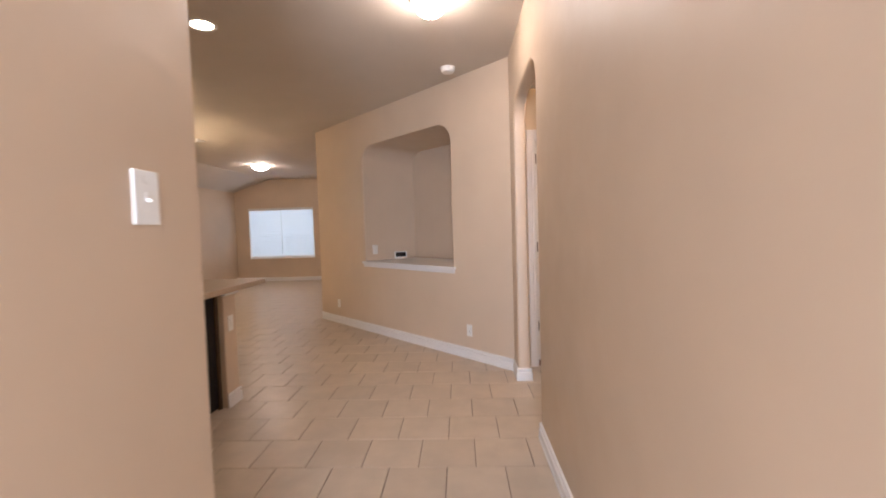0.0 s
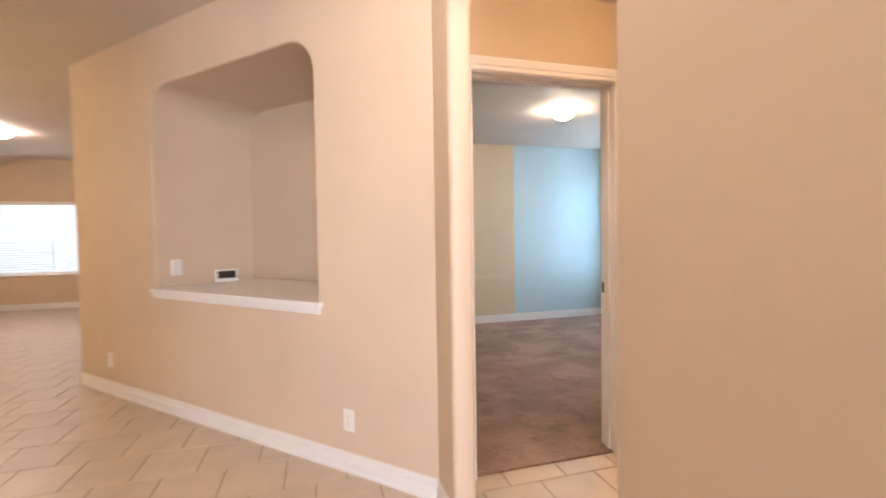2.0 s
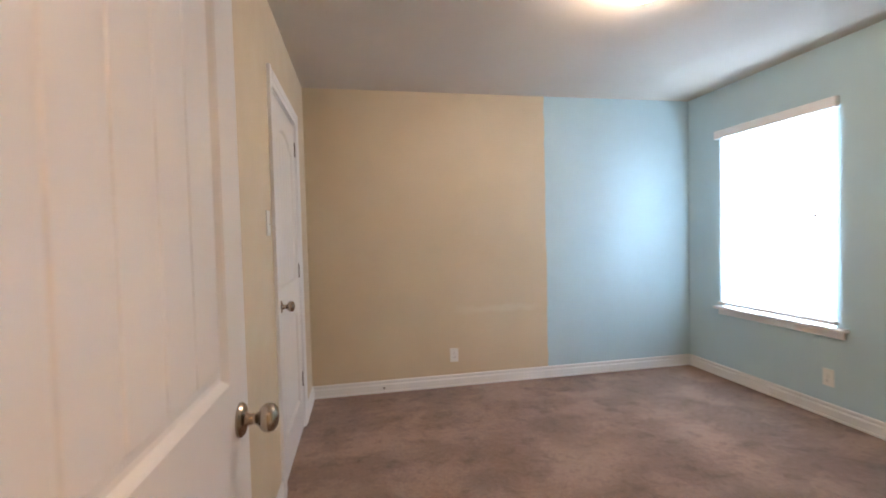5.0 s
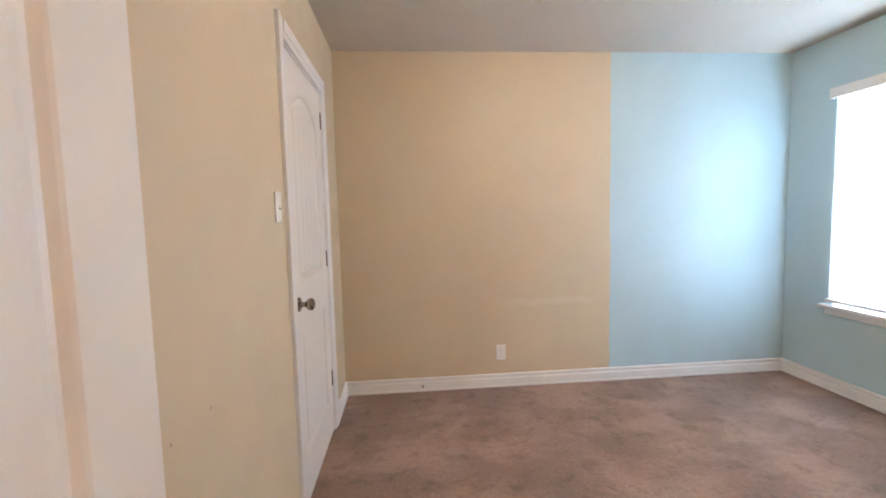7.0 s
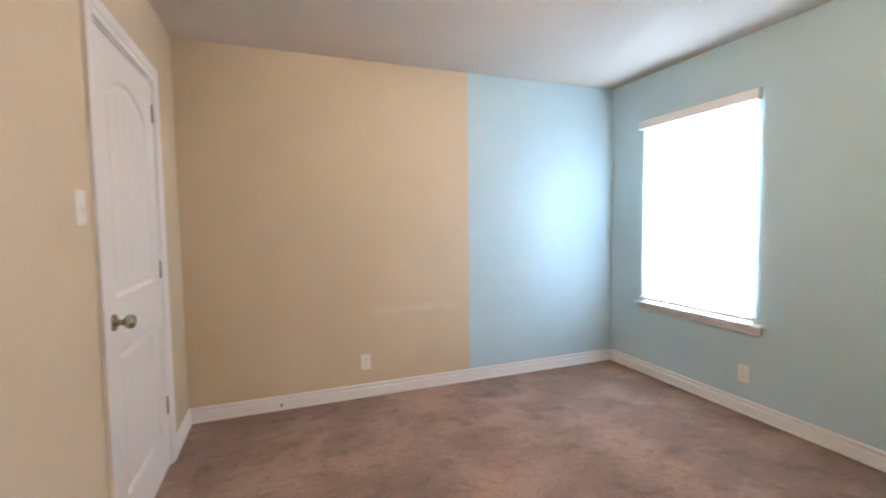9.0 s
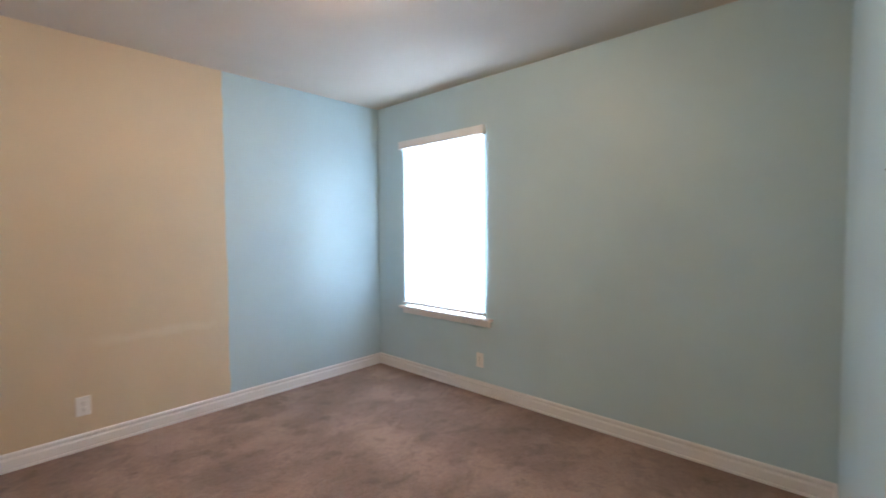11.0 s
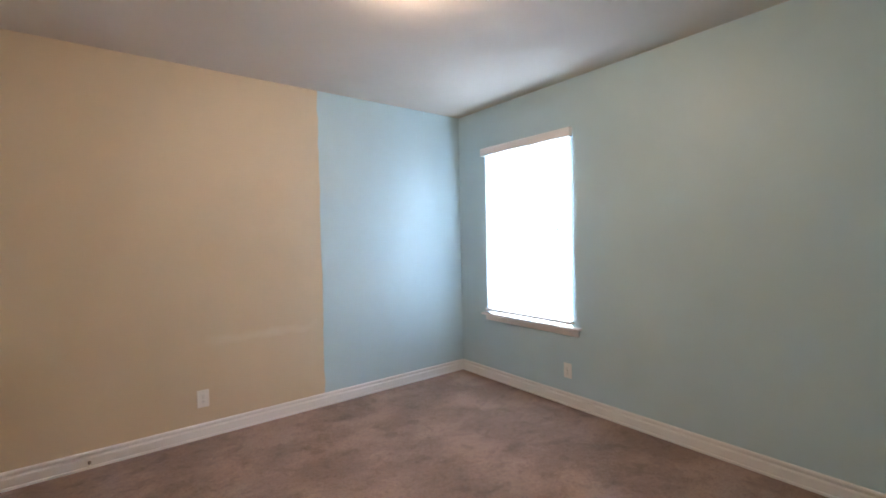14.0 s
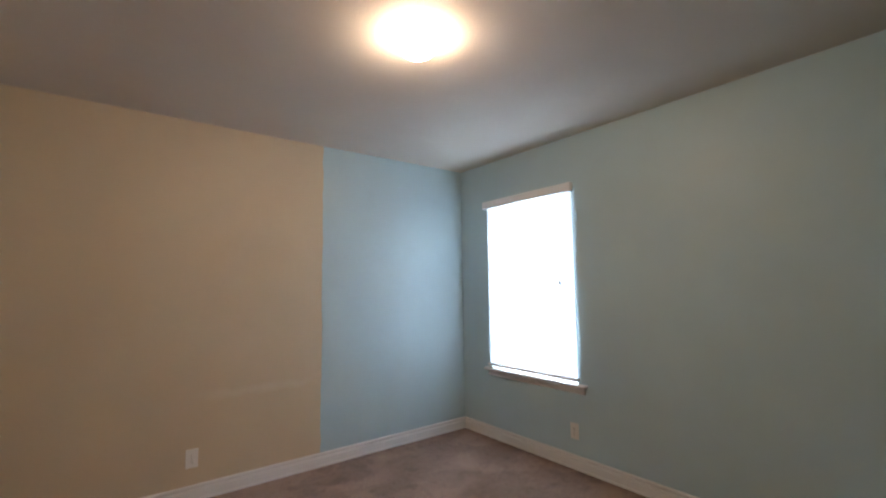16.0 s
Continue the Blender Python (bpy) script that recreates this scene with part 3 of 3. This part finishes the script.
# ---- windows and blinds ----
def window(name, m, w, h, depth, panes, label):
    """A vinyl window set in an opening w by h: x along it from 0, y outward, z up from the sill."""
    ob = thing(name, m, label, "window", "", "structure")
    y0, y1 = depth - 0.06, depth - 0.005
    bm = bmesh.new()
    for a in ((0, 0, 0.045, h), (w - 0.045, 0, w, h), (0.045, 0, w - 0.045, 0.045), (0.045, h - 0.045, w - 0.045, h)):
        box(bm, a[0], y0, a[1], a[2], y1, a[3], bevel=0.004)
    part("window_frame", bm, M["plastic"], ob)
    pw = (w - 0.09) / panes
    for i in range(panes):
        x = 0.045 + i * pw
        if i:
            part("mullion", boxed(x - 0.03, y0, 0.045, x + 0.03, y1, h - 0.045, bevel=0.004), M["plastic"], ob)
        if h > 1:
            part("meeting_rail", boxed(x + 0.03, y0 + 0.008, h / 2 - 0.022, x + pw - 0.03, y1 - 0.008, h / 2 + 0.022, bevel=0.004), M["plastic"], ob)
        for z0, z1 in (((0.045, h / 2 - 0.022), (h / 2 + 0.022, h - 0.045)) if h > 1 else ((0.045, h - 0.045),)):
            g = part("pane", boxed(x, y1 - 0.03, z0, x + pw, y1 - 0.024, z1), M["glass"], ob)
            g.visible_shadow = False
    return ob


def blind(m, w, h, label, tilt, pitch=0.044):
    """A slatted blind hanging from z = 0 down, x along it, room side towards -y."""
    ob = thing("window_blind", m, label, "window blind", "blinds")
    part("head_rail", boxed(0.0, -0.02, -0.045, w, 0.03, 0.0, bevel=0.003), M["plastic"], ob)
    bm = boxed(-0.012, -0.038, -0.066, w + 0.012, -0.024, 0.004, bevel=0.004)
    box(bm, -0.012, -0.024, -0.066, -0.002, 0.0, 0.004, bevel=0.002)
    box(bm, w + 0.002, -0.024, -0.066, w + 0.012, 0.0, 0.004, bevel=0.002)
    part("valance", bm, M["white"], ob, "white moulded valance")
    bm = bmesh.new()
    prof = [(-0.025, 0.0), (-0.009, 0.0022), (0.009, 0.0022), (0.025, 0.0), (0.009, -0.0004), (-0.009, -0.0004)]
    ends = [[bm.verts.new((x, a, b)) for a, b in prof] for x in (0.004, w - 0.004)]
    for i in range(6):
        bm.faces.new((ends[0][i], ends[0][(i + 1) % 6], ends[1][(i + 1) % 6], ends[1][i]))
    bm.faces.new(ends[0])
    bm.faces.new(ends[1])
    first = part("slat", bm, M["slat"], ob)
    n = round((h - 0.117) / pitch) + 1
    first.matrix_basis = pose(0, 0.006, -0.075, tilt, 0, 0)
    for i in range(1, n):
        s = first.copy()
        scene.collection.objects.link(s)
        s.parent = ob
        s.matrix_basis = pose(0, 0.006, -0.075 - pitch * i, tilt + random.uniform(-1.5, 1.5), 0, 0)
    part("bottom_rail", boxed(0.004, -0.02, -h, w - 0.004, 0.03, -h + 0.022, bevel=0.003), M["plastic"], ob)
    for x in (w * 0.16, w * 0.84):
        part("ladder_cord", tube([(x, -0.021, -0.05), (x, -0.022, -h * 0.5), (x, -0.021, -h + 0.01)], 0.0012, 5), M["plastic"], ob)
    part("pull_cord", tube([(w * 0.88, -0.030, -0.06), (w * 0.885, -0.031, -0.4), (w * 0.88, -0.030, -0.74)], 0.0013, 5), M["plastic"], ob)
    part("cord_tassel", lathe([(0, 0.0), (0.006, 0.002), (0.007, 0.02), (0.003, 0.03), (0, 0.031)], 10, Matrix.Translation((w * 0.88, -0.030, -0.77))), M["hinge"], ob, "small grey cord tassel", True)
    return ob


EAST = pose(0, -1.296, 0.615, 0, 0, 90) @ Matrix.Diagonal((1, -1, 1, 1))
window("window_1", EAST, 0.894, 1.485, 0.14, 1, "white single-hung bedroom window behind a blind")
blind(pose(-0.020, -0.374, 2.128, 0, 0, -90), 0.944, 1.478, "white slatted blind, lowered and glowing with daylight", -83)
NORTH = pose(-9.745, 4.05, 0.64)
window("window_2", NORTH, 1.765, 1.34, 0.15, 2, "white twin living room window behind blinds")
for i in range(2):
    blind(pose(-9.741 + i * 0.8825, 4.062, 1.976), 0.8745, 1.32, "white slatted living room blind, lowered against daylight", -55)
# unseen window, added round the hall's area lamp
window("unseen_hall_window", pose(-4.70, -9.6, 0.35) @ Matrix.Diagonal((1, -1, 1, 1)), 0.95, 1.75, 0.12, 1, "unseen tall window added at the hall end to let in daylight")
window("window_3", pose(0, -4.56, 1.74, 0, 0, 90) @ Matrix.Diagonal((1, -1, 1, 1)), 0.825, 0.36, 0.14, 1, "small high white bathroom window above the tub")

sill = structure("window_sill", boxed(-0.052, -1.380, 0.608, 0.075, -0.334, 0.630, bevel=0.006), M["white"], "white painted wooden window stool", "window sill")
bm = boxed(-0.020, -1.360, 0.560, 0.0, -0.360, 0.606, bevel=0.005)
part("apron", bm, M["white"], sill, "white apron board under the stool")
structure("trim", boxed(-9.76, 4.03, 0.612, -7.965, 4.12, 0.638, bevel=0.005), M["white"], "white painted living room window stool", "window sill")

# niche ledge, in the wall's own frame
bm = boxed(0.715, -0.030, 0.868, 2.285 + 0.115, 0.80, 0.897, bevel=0.004)
bmesh.ops.transform(bm, matrix=niche_m, verts=bm.verts)
ledge = structure("niche_ledge", bm, M["white"], "white painted ledge of the wall niche", "ledge")
bm = bmesh.new()
for z0, z1, o in ((0.846, 0.868, 0.020), (0.828, 0.846, 0.012)):
    box(bm, 0.727, -o, z0, 2.388, 0.0, z1, bevel=0.004)
bmesh.ops.transform(bm, matrix=niche_m, verts=bm.verts)
part("moulding", bm, M["white"], ledge, "stepped white moulding under the ledge")


# ---- lamps and ceiling fixtures ----
def dome_lamp(name, place, r, glass, label, ring, rim=0.88, deep=0.088):
    ob = thing(name, Matrix.Translation(place), label, "ceiling lamp", "flush ceiling lamps")
    part("base", lathe([(0, 0), (r * rim, 0), (r * (rim + 0.02), -0.008), (r * rim, -0.018), (0, -0.018)], 40), ring, ob, "", True)
    prof = [(r * 0.80, -0.014), (r * 0.96, -0.010), (r, -0.018)]
    prof += [(r * math.cos(a), -0.018 - deep * math.sin(a)) for a in [math.pi / 2 * i / 10 for i in range(1, 10)]] + [(0, -0.018 - deep)]
    part("shade", lathe(prof, 40), glass, ob, "glowing frosted glass dome", True)
    part("finial", lathe([(0, 0), (0.007, -0.001), (0.009, -0.008), (0.005, -0.016), (0, -0.018)], 12, Matrix.Translation((0, 0, -0.018 - deep))), ring, ob, "", True)
    return ob


dome_lamp("ceiling_lamp", (-1.70, -1.728, BED_H), 0.100, M["dome"], "lit white flush bedroom ceiling lamp", M["white"])
dome_lamp("ceiling_lamp", (-4.19, -4.76, HALL_H), 0.115, M["hall_dome"], "lit hall ceiling lamp with bronze rim", M["bronze"], 1.24, 0.125)
dome_lamp("ceiling_lamp", (-8.23, 1.60, HALL_H), 0.17, M["hall_dome"], "lit flush living room ceiling lamp", M["white"])
# out of view, added to warm and brighten the vestibule walls
dome_lamp("ceiling_lamp", (-2.90, -4.45, BED_H), 0.13, M["dim_dome"], "unseen flush lamp added to light the vestibule", M["white"])
# unseen stand-in for the bath's vanity light, hung on the ceiling
dome_lamp("ceiling_lamp", (-1.25, -4.75, BED_H), 0.14, M["bath_dome"], "unseen dome standing in for the bathroom's warm vanity light", M["white"])


def downlight(x, y):
    ob = thing("recessed_light", Matrix.Translation((x, y, HALL_H)), "lit recessed can light with white trim ring", "recessed light", "recessed lights")
    part("trim_ring", lathe([(0.098, 0), (0.100, -0.004), (0.090, -0.009), (0.074, -0.006), (0.072, 0)], 36), M["white"], ob, "", True)
    part("lens", lathe([(0.0725, -0.003), (0.05, -0.0045), (0, -0.005)], 36), M["can"], ob, "glowing lens", True)


downlight(-5.79, -4.52)
downlight(-7.6, -5.6)

smoke = thing("smoke_detector", Matrix.Translation((-4.11, -3.51, HALL_H)), "round white plastic smoke detector", "smoke detector")
part("mount", lathe([(0, 0), (0.068, 0), (0.068, -0.010), (0.060, -0.012), (0, -0.012)], 30), M["plastic"], smoke, "", True)
part("cover", lathe([(0.064, -0.012), (0.063, -0.030), (0.052, -0.044), (0.030, -0.048), (0, -0.048)], 30), M["plastic"], smoke, "", True)

vent = thing("ceiling_vent", Matrix.Translation((-8.12, -1.0, HALL_H)), "white slatted metal ceiling air vent", "air vent")
bm = bmesh.new()
for a in ((-0.19, -0.11, -0.165, 0.11), (0.165, -0.11, 0.19, 0.11), (-0.165, -0.11, 0.165, -0.085), (-0.165, 0.085, 0.165, 0.11)):
    box(bm, a[0], a[1], -0.012, a[2], a[3], 0, bevel=0.002)
part("frame", bm, M["white"], vent)
for i in range(8):
    bm = boxed(-0.165, -0.009, -0.001, 0.165, 0.009, 0.001)
    bmesh.ops.transform(bm, matrix=pose(0, -0.074 + 0.021 * i, -0.006, 35, 0, 0), verts=bm.verts)
    part("slat", bm, M["white"], vent)

chandelier = thing("chandelier", Matrix.Translation((-8.28, -1.95, HALL_H)), "lit five-arm chandelier with upturned frosted glass shades", "chandelier")
part("canopy", lathe([(0, 0), (0.065, 0), (0.062, -0.012), (0.03, -0.028), (0.01, -0.034), (0, -0.034)], 24), M["brass"], chandelier, "", True)
part("rod", tube([(0, 0, -0.03), (0, 0, -0.3), (0, 0, -0.55)], 0.006), M["brass"], chandelier)
part("stem", lathe([(0, -0.54), (0.014, -0.55), (0.02, -0.60), (0.012, -0.66), (0.026, -0.74), (0.034, -0.80), (0.02, -0.86), (0.012, -0.90), (0.02, -0.93), (0, -0.955)], 20), M["brass"], chandelier, "", True)
for i in range(5):
    a = 2 * math.pi * i / 5 + 0.3
    c, s = math.cos(a), math.sin(a)
    pts = [(c * r, s * r, z) for r, z in ((0.01, -0.84), (0.043, -0.90), (0.094, -0.945), (0.144, -0.95), (0.180, -0.92), (0.191, -0.875))]
    arm = part("arm", tube(pts, 0.007), M["brass"], chandelier, "", True)
    at = Matrix.Translation((c * 0.1908, s * 0.1908, -0.875))
    part("cup", lathe([(0, 0), (0.022, 0.004), (0.028, 0.014), (0.016, 0.02), (0, 0.02)], 16, at), M["brass"], arm, "", True)
    part("shade", lathe([(0.018, 0.018), (0.042, 0.04), (0.058, 0.085), (0.062, 0.13), (0.070, 0.165), (0.067, 0.165), (0.058, 0.13), (0.054, 0.088), (0.038, 0.044), (0.0, 0.022)], 20, at), M["shade"], arm, "glowing frosted glass shade", True)


# ---- plates, sensors and small fittings ----
def wall_plate(name, m, kind, label, w=0.072, h=0.117):
    """A cover plate on a wall: x along it, z up, proud along -y."""
    ob = thing(name, m, label, "power outlet" if kind == "outlet" else "light switch", kind + " plates")
    part("cover_plate", boxed(-w / 2, -0.006, -h / 2, w / 2, 0, h / 2, bevel=0.0025), M["plastic"], ob)
    if kind == "outlet":
        for z in (-0.0195, 0.0195):
            face = part("receptacle", boxed(-0.0165, -0.008, z - 0.0135, 0.0165, -0.0058, z + 0.0135, bevel=0.001), M["plastic"], ob)
            for x, l in ((-0.0065, 0.009), (0.0065, 0.007)):
                part("slot", boxed(x - 0.001, -0.0083, z - l / 2 + 0.003, x + 0.001, -0.0078, z + l / 2 + 0.003), M["slot"], face)
            part("slot", boxed(-0.002, -0.0083, z - 0.009, 0.002, -0.0078, z - 0.005), M["slot"], face)
        part("screw", lathe([(0, 0), (0.003, 0.0), (0.0025, 0.001), (0, 0.0013)], 10, pose(0, -0.006, 0, 90, 0, 0)), M["nickel"], ob)
    else:
        n = 2 if w > 0.1 else 1
        for i in range(n):
            x = (i - (n - 1) / 2) * 0.046
            part("toggle_collar", boxed(x - 0.005, -0.0075, -0.012, x + 0.005, -0.0055, 0.012, bevel=0.0008), M["plastic"], ob)
            bm = boxed(-0.0030, -0.0125, -0.0035, 0.0030, 0, 0.0035, bevel=0.0012)
            bmesh.ops.transform(bm, matrix=pose(x, -0.006, 0.004 if i else -0.004, -25 if i else 25, 0, 0), verts=bm.verts)
            part("toggle", bm, M["plastic"], ob, "small switch toggle")
            for z in (-0.030, 0.030):
                part("screw", lathe([(0, 0), (0.0026, 0.0), (0.0022, 0.0004), (0, 0.0006)], 12, pose(x, -0.006, z, 90, 0, 0)), M["plastic"], ob)
    return ob


Z_OUT = 0.279
wall_plate("power_outlet", pose(-2.303, 0, Z_OUT, 0, 0, 0), "outlet", "white duplex outlet on the beige bedroom wall")
wall_plate("power_outlet", pose(0, -1.252, Z_OUT + 0.005, 0, 0, -90), "outlet", "white duplex outlet under the bedroom window")
N45 = pose(0, 0, 0, 0, 0, -45)


def on_niche_wall(s, z):
    return Matrix.Translation((-3.585 - S2 * s, -3.705 + S2 * s, z)) @ N45


wall_plate("power_outlet", on_niche_wall(0.545, Z_OUT), "outlet", "white duplex outlet below the wall niche")
wall_plate("power_outlet", on_niche_wall(3.08, Z_OUT), "outlet", "white duplex outlet near the hall corner")
wall_plate("light_switch", pose(-3.478, -1.478, 1.383, 0, 0, 90), "toggle", "white single toggle switch beside the closet door")
wall_plate("light_switch", pose(-2.290, -3.4592, 1.384, 0, 0, 180 + 2.1), "toggle", "white double toggle switch on the beige wall", 0.150, 0.126)
wall_plate("light_switch", pose(-4.785, -6.530, 1.374, 0, 0, 90), "toggle", "white toggle switch on the hall wall end", 0.084, 0.128)

doorstop = thing("spring_doorstop", pose(-2.905, -0.015, 0.052), "small metal spring doorstop on the baseboard", "doorstop")
part("spring", lathe([(0, 0), (0.009, 0), (0.009, 0.004), (0.005, 0.008), (0.005, 0.055), (0, 0.056)], 12, pose(0, 0, 0, 90, 0, 0)), M["hinge"], doorstop, "", True)
part("rubber_tip", lathe([(0, 0.054), (0.007, 0.055), (0.0075, 0.066), (0.005, 0.070), (0, 0.070)], 12, pose(0, 0, 0, 90, 0, 0)), M["plastic"], doorstop, "", True)

for x, z in ((-1.547, 1.786), (-1.563, 1.569), (-1.51, 1.562), (-1.439, 1.445)):
    y = -3.375 + 0.0367 * x
    part("nail_hole", lathe([(0, 0), (0.005, 0), (0.0035, 0.0022), (0, 0.0028)], 8, pose(x, y, z, -90, 0, 0)), M["slot"], wall_south, "dark nail hole")
bm = boxed(-0.010, 0, -0.10, 0.010, 0.0015, 0.16, bevel=0.0007)
bmesh.ops.transform(bm, matrix=pose(-2.06, -3.375 + 0.0367 * -2.06, 1.625, 0, 0, 2.1), verts=bm.verts)
part("spackle_streak", bm, M["spackle"], wall_south, "white smear of wall filler")

for y, z in ((-2.12, 0.883), (-2.30, 0.886)):
    part("scuff", lathe([(0, 0), (0.0045, 0), (0.003, 0.0006), (0, 0.0008)], 8, pose(-3.478, y, z, 0, 90, 0)), M["scuff"], wall_west, "small grey scuff mark")

# alarm keypad on the ledge, leaning on the niche's side, and a small sensor above it
keypad = thing("alarm_keypad", niche_m @ pose(2.27, 0.50, 0.897, 0, 0, -62) @ pose(0, 0, 0, -14, 0, 0), "white tabletop keypad with a dark screen", "keypad")
part("housing", boxed(-0.085, 0, 0, 0.085, 0.024, 0.105, bevel=0.006), M["plastic"], keypad)
part("screen", boxed(-0.068, -0.002, 0.030, 0.068, 0.001, 0.092, bevel=0.001), M["screen"], keypad, "dark glossy screen")
part("foot", boxed(-0.06, 0.024, 0, 0.06, 0.05, 0.012, bevel=0.003), M["plastic"], keypad)
sensor = thing("wall_sensor", niche_m @ pose(2.36, 0.14, 1.04, 0, 0, -90), "small white plastic sensor box in the niche", "sensor")
part("housing", boxed(-0.035, -0.030, -0.06, 0.035, 0, 0.06, bevel=0.008), M["plastic"], sensor)
part("cover", boxed(-0.028, -0.034, -0.045, 0.028, -0.028, 0.045, bevel=0.003), M["plastic"], sensor)

# ---- kitchen peninsula ----
knee = structure("knee_wall", boxed(-9.0, -4.44, -0.05, -5.79, -4.27, 0.875, bevel=0.01), M["beige"], "beige half wall carrying the kitchen counter", "half wall")
baseboard((-5.79, -4.27), (-5.79, -4.44), 0, 0.015)
baseboard((-9.0, -4.27), (-5.79, -4.27))
part("cap_moulding", boxed(-5.80, -4.455, 0.835, -5.765, -4.255, 0.876, bevel=0.006), M["white"], knee, "white moulding block under the counter")
wall_plate("power_outlet", pose(-5.79, -4.36, 0.62, 0, 0, 90), "outlet", "white outlet on the end of the half wall")
cab = thing("base_cabinet", pose(-6.44, -5.05, 0), "dark espresso kitchen base cabinet at the peninsula end", "cabinet")
part("body", boxed(0, -0.05, 0.10, 0.585, 0.608, 0.875, bevel=0.003), M["espresso"], cab)
part("toe_kick", boxed(0.03, 0.02, 0, 0.53, 0.6, 0.10), M["black"], cab)
part("end_panel", boxed(0.585, -0.045, 0.02, 0.603, 0.570, 0.872, bevel=0.003), M["espresso"], cab)
part("cabinet_door", boxed(0.012, -0.072, 0.12, 0.578, -0.052, 0.70, bevel=0.003), M["espresso"], cab)
part("drawer_front", boxed(0.012, -0.072, 0.715, 0.578, -0.052, 0.86, bevel=0.003), M["espresso"], cab)
part("filler_strip", boxed(0.585, 0.574, 0.0, 0.609, 0.607, 0.875, bevel=0.002), M["bronze"], cab, "brown edge strip beside the half wall")
bm = boxed(-9.0, -5.19, 0.878, -5.655, -4.02, 0.918, bevel=0.008, segments=3)
tagged(mesh_object("countertop", bm, M["stone"]), "speckled beige stone countertop on the peninsula", "countertop")

# ---- bathroom ----
tub = thing("bathtub", pose(-0.66, -3.552, 0), "built-in white enamel bathtub with a flat apron", "bathtub")
bm = bmesh.new()
W, L, H = 0.652, 1.52, 0.385
loops = []
for o, z in ((0, 0), (0, H - 0.012), (0.012, H), (0.075, H), (0.095, H - 0.015), (0.14, 0.12), (0.20, 0.07)):
    x0, x1, y0, y1 = o, W - o, -o, -L + o
    if z == 0.12 or z == 0.07:
        y0, y1 = y0 - 0.04, y1 + 0.08
    r = min(0.02 + o * 0.9, 0.16) if o > 0.05 else 0.004
    ring = []
    for cx, cy, a0 in ((x1 - r, y0 - r, 0), (x0 + r, y0 - r, 90), (x0 + r, y1 + r, 180), (x1 - r, y1 + r, 270)):
        ring += [bm.verts.new((cx + r * math.cos(radians(a0 + 18 * k)), cy + r * math.sin(radians(a0 + 18 * k)), z)) for k in range(6)]
    loops.append(ring)
for a, b in zip(loops, loops[1:]):
    for i in range(len(a)):
        bm.faces.new((a[i], a[(i + 1) % len(a)], b[(i + 1) % len(b)], b[i]))
bm.faces.new(loops[-1])
part("basin", bm, M["tub"], tub, "", True)
part("apron", boxed(-0.008, -1.50, 0.0, -0.0005, -0.02, 0.30, bevel=0.003), M["tub"], tub)
sur = structure("shower_surround", boxed(-0.672, -3.562, 0.372, -0.002, -3.551, 2.25, bevel=0.002), M["surround"], "glossy tan shower surround panels above the tub", "shower surround")
bm = plate_mesh(rect(-5.06, 0.372, -3.562, 2.25), [rect(-4.56, 1.74, -3.735, 2.10)], 0.010, frame_of((-0.012, 0), (0, 1), (1, 0)))
part("back_panel", bm, M["surround"], sur)
structure("wall_tub_end", boxed(-0.672, -5.18, -0.05, 0.0, -5.075, BED_H), M["beige"], "plain wall at the far end of the tub", "wall")

# ---- floor tiles ----
PITCH, JOINT = 0.312, 0.005


def tile_mesh(bm, x, y, w):
    e, c = w / 2, 0.0025
    lo = [bm.verts.new((x + a * e, y + b * e, -0.0035)) for a, b in ((-1, -1), (1, -1), (1, 1), (-1, 1))]
    hi = [bm.verts.new((x + a * (e - c), y + b * (e - c), 0.0)) for a, b in ((-1, -1), (1, -1), (1, 1), (-1, 1))]
    base = [bm.verts.new((x + a * e, y + b * e, -0.0065)) for a, b in ((-1, -1), (1, -1), (1, 1), (-1, 1))]
    bm.faces.new(hi)
    for i in range(4):
        j = (i + 1) % 4
        bm.faces.new((lo[i], lo[j], hi[j], hi[i]))
        bm.faces.new((base[i], base[j], lo[j], lo[i]))


centres = []
for row in range(-17, 28):
    y = -4.632 + PITCH * (row + 0.5)
    shift = -4.302 if row % 2 == 0 else -4.146
    for k in range(-20, 16):
        x = shift + PITCH * (k + 0.5)
        hall = -10.2 < x < -3.4 and (x + y < -7.05 or x < -6.0) and y < 4.15
        rooms = -3.5 < x < -0.5 and -5.7 < y < -3.50
        if hall or rooms:
            centres.append((x, y))
centres.sort(key=lambda p: (p[0] + 4.2) ** 2 + (p[1] + 4.6) ** 2)
bm = bmesh.new()
tile_mesh(bm, 0, 0, PITCH - JOINT)
first = None
for x, y in centres[:300]:
    if first is None:
        first = part("tile", bm, M["tile"], floor_hall)
        ob = first
    else:
        ob = first.copy()
        scene.collection.objects.link(ob)
    ob.matrix_basis = pose(x, y, random.uniform(-0.0006, 0.0006), 0, 0, random.choice((0, 90, 180, 270)))
bm = bmesh.new()
for x, y in centres[300:]:
    tile_mesh(bm, x, y, PITCH - JOINT)
tagged(part("tiles", bm, M["tile"], floor_hall), kind="stuff")
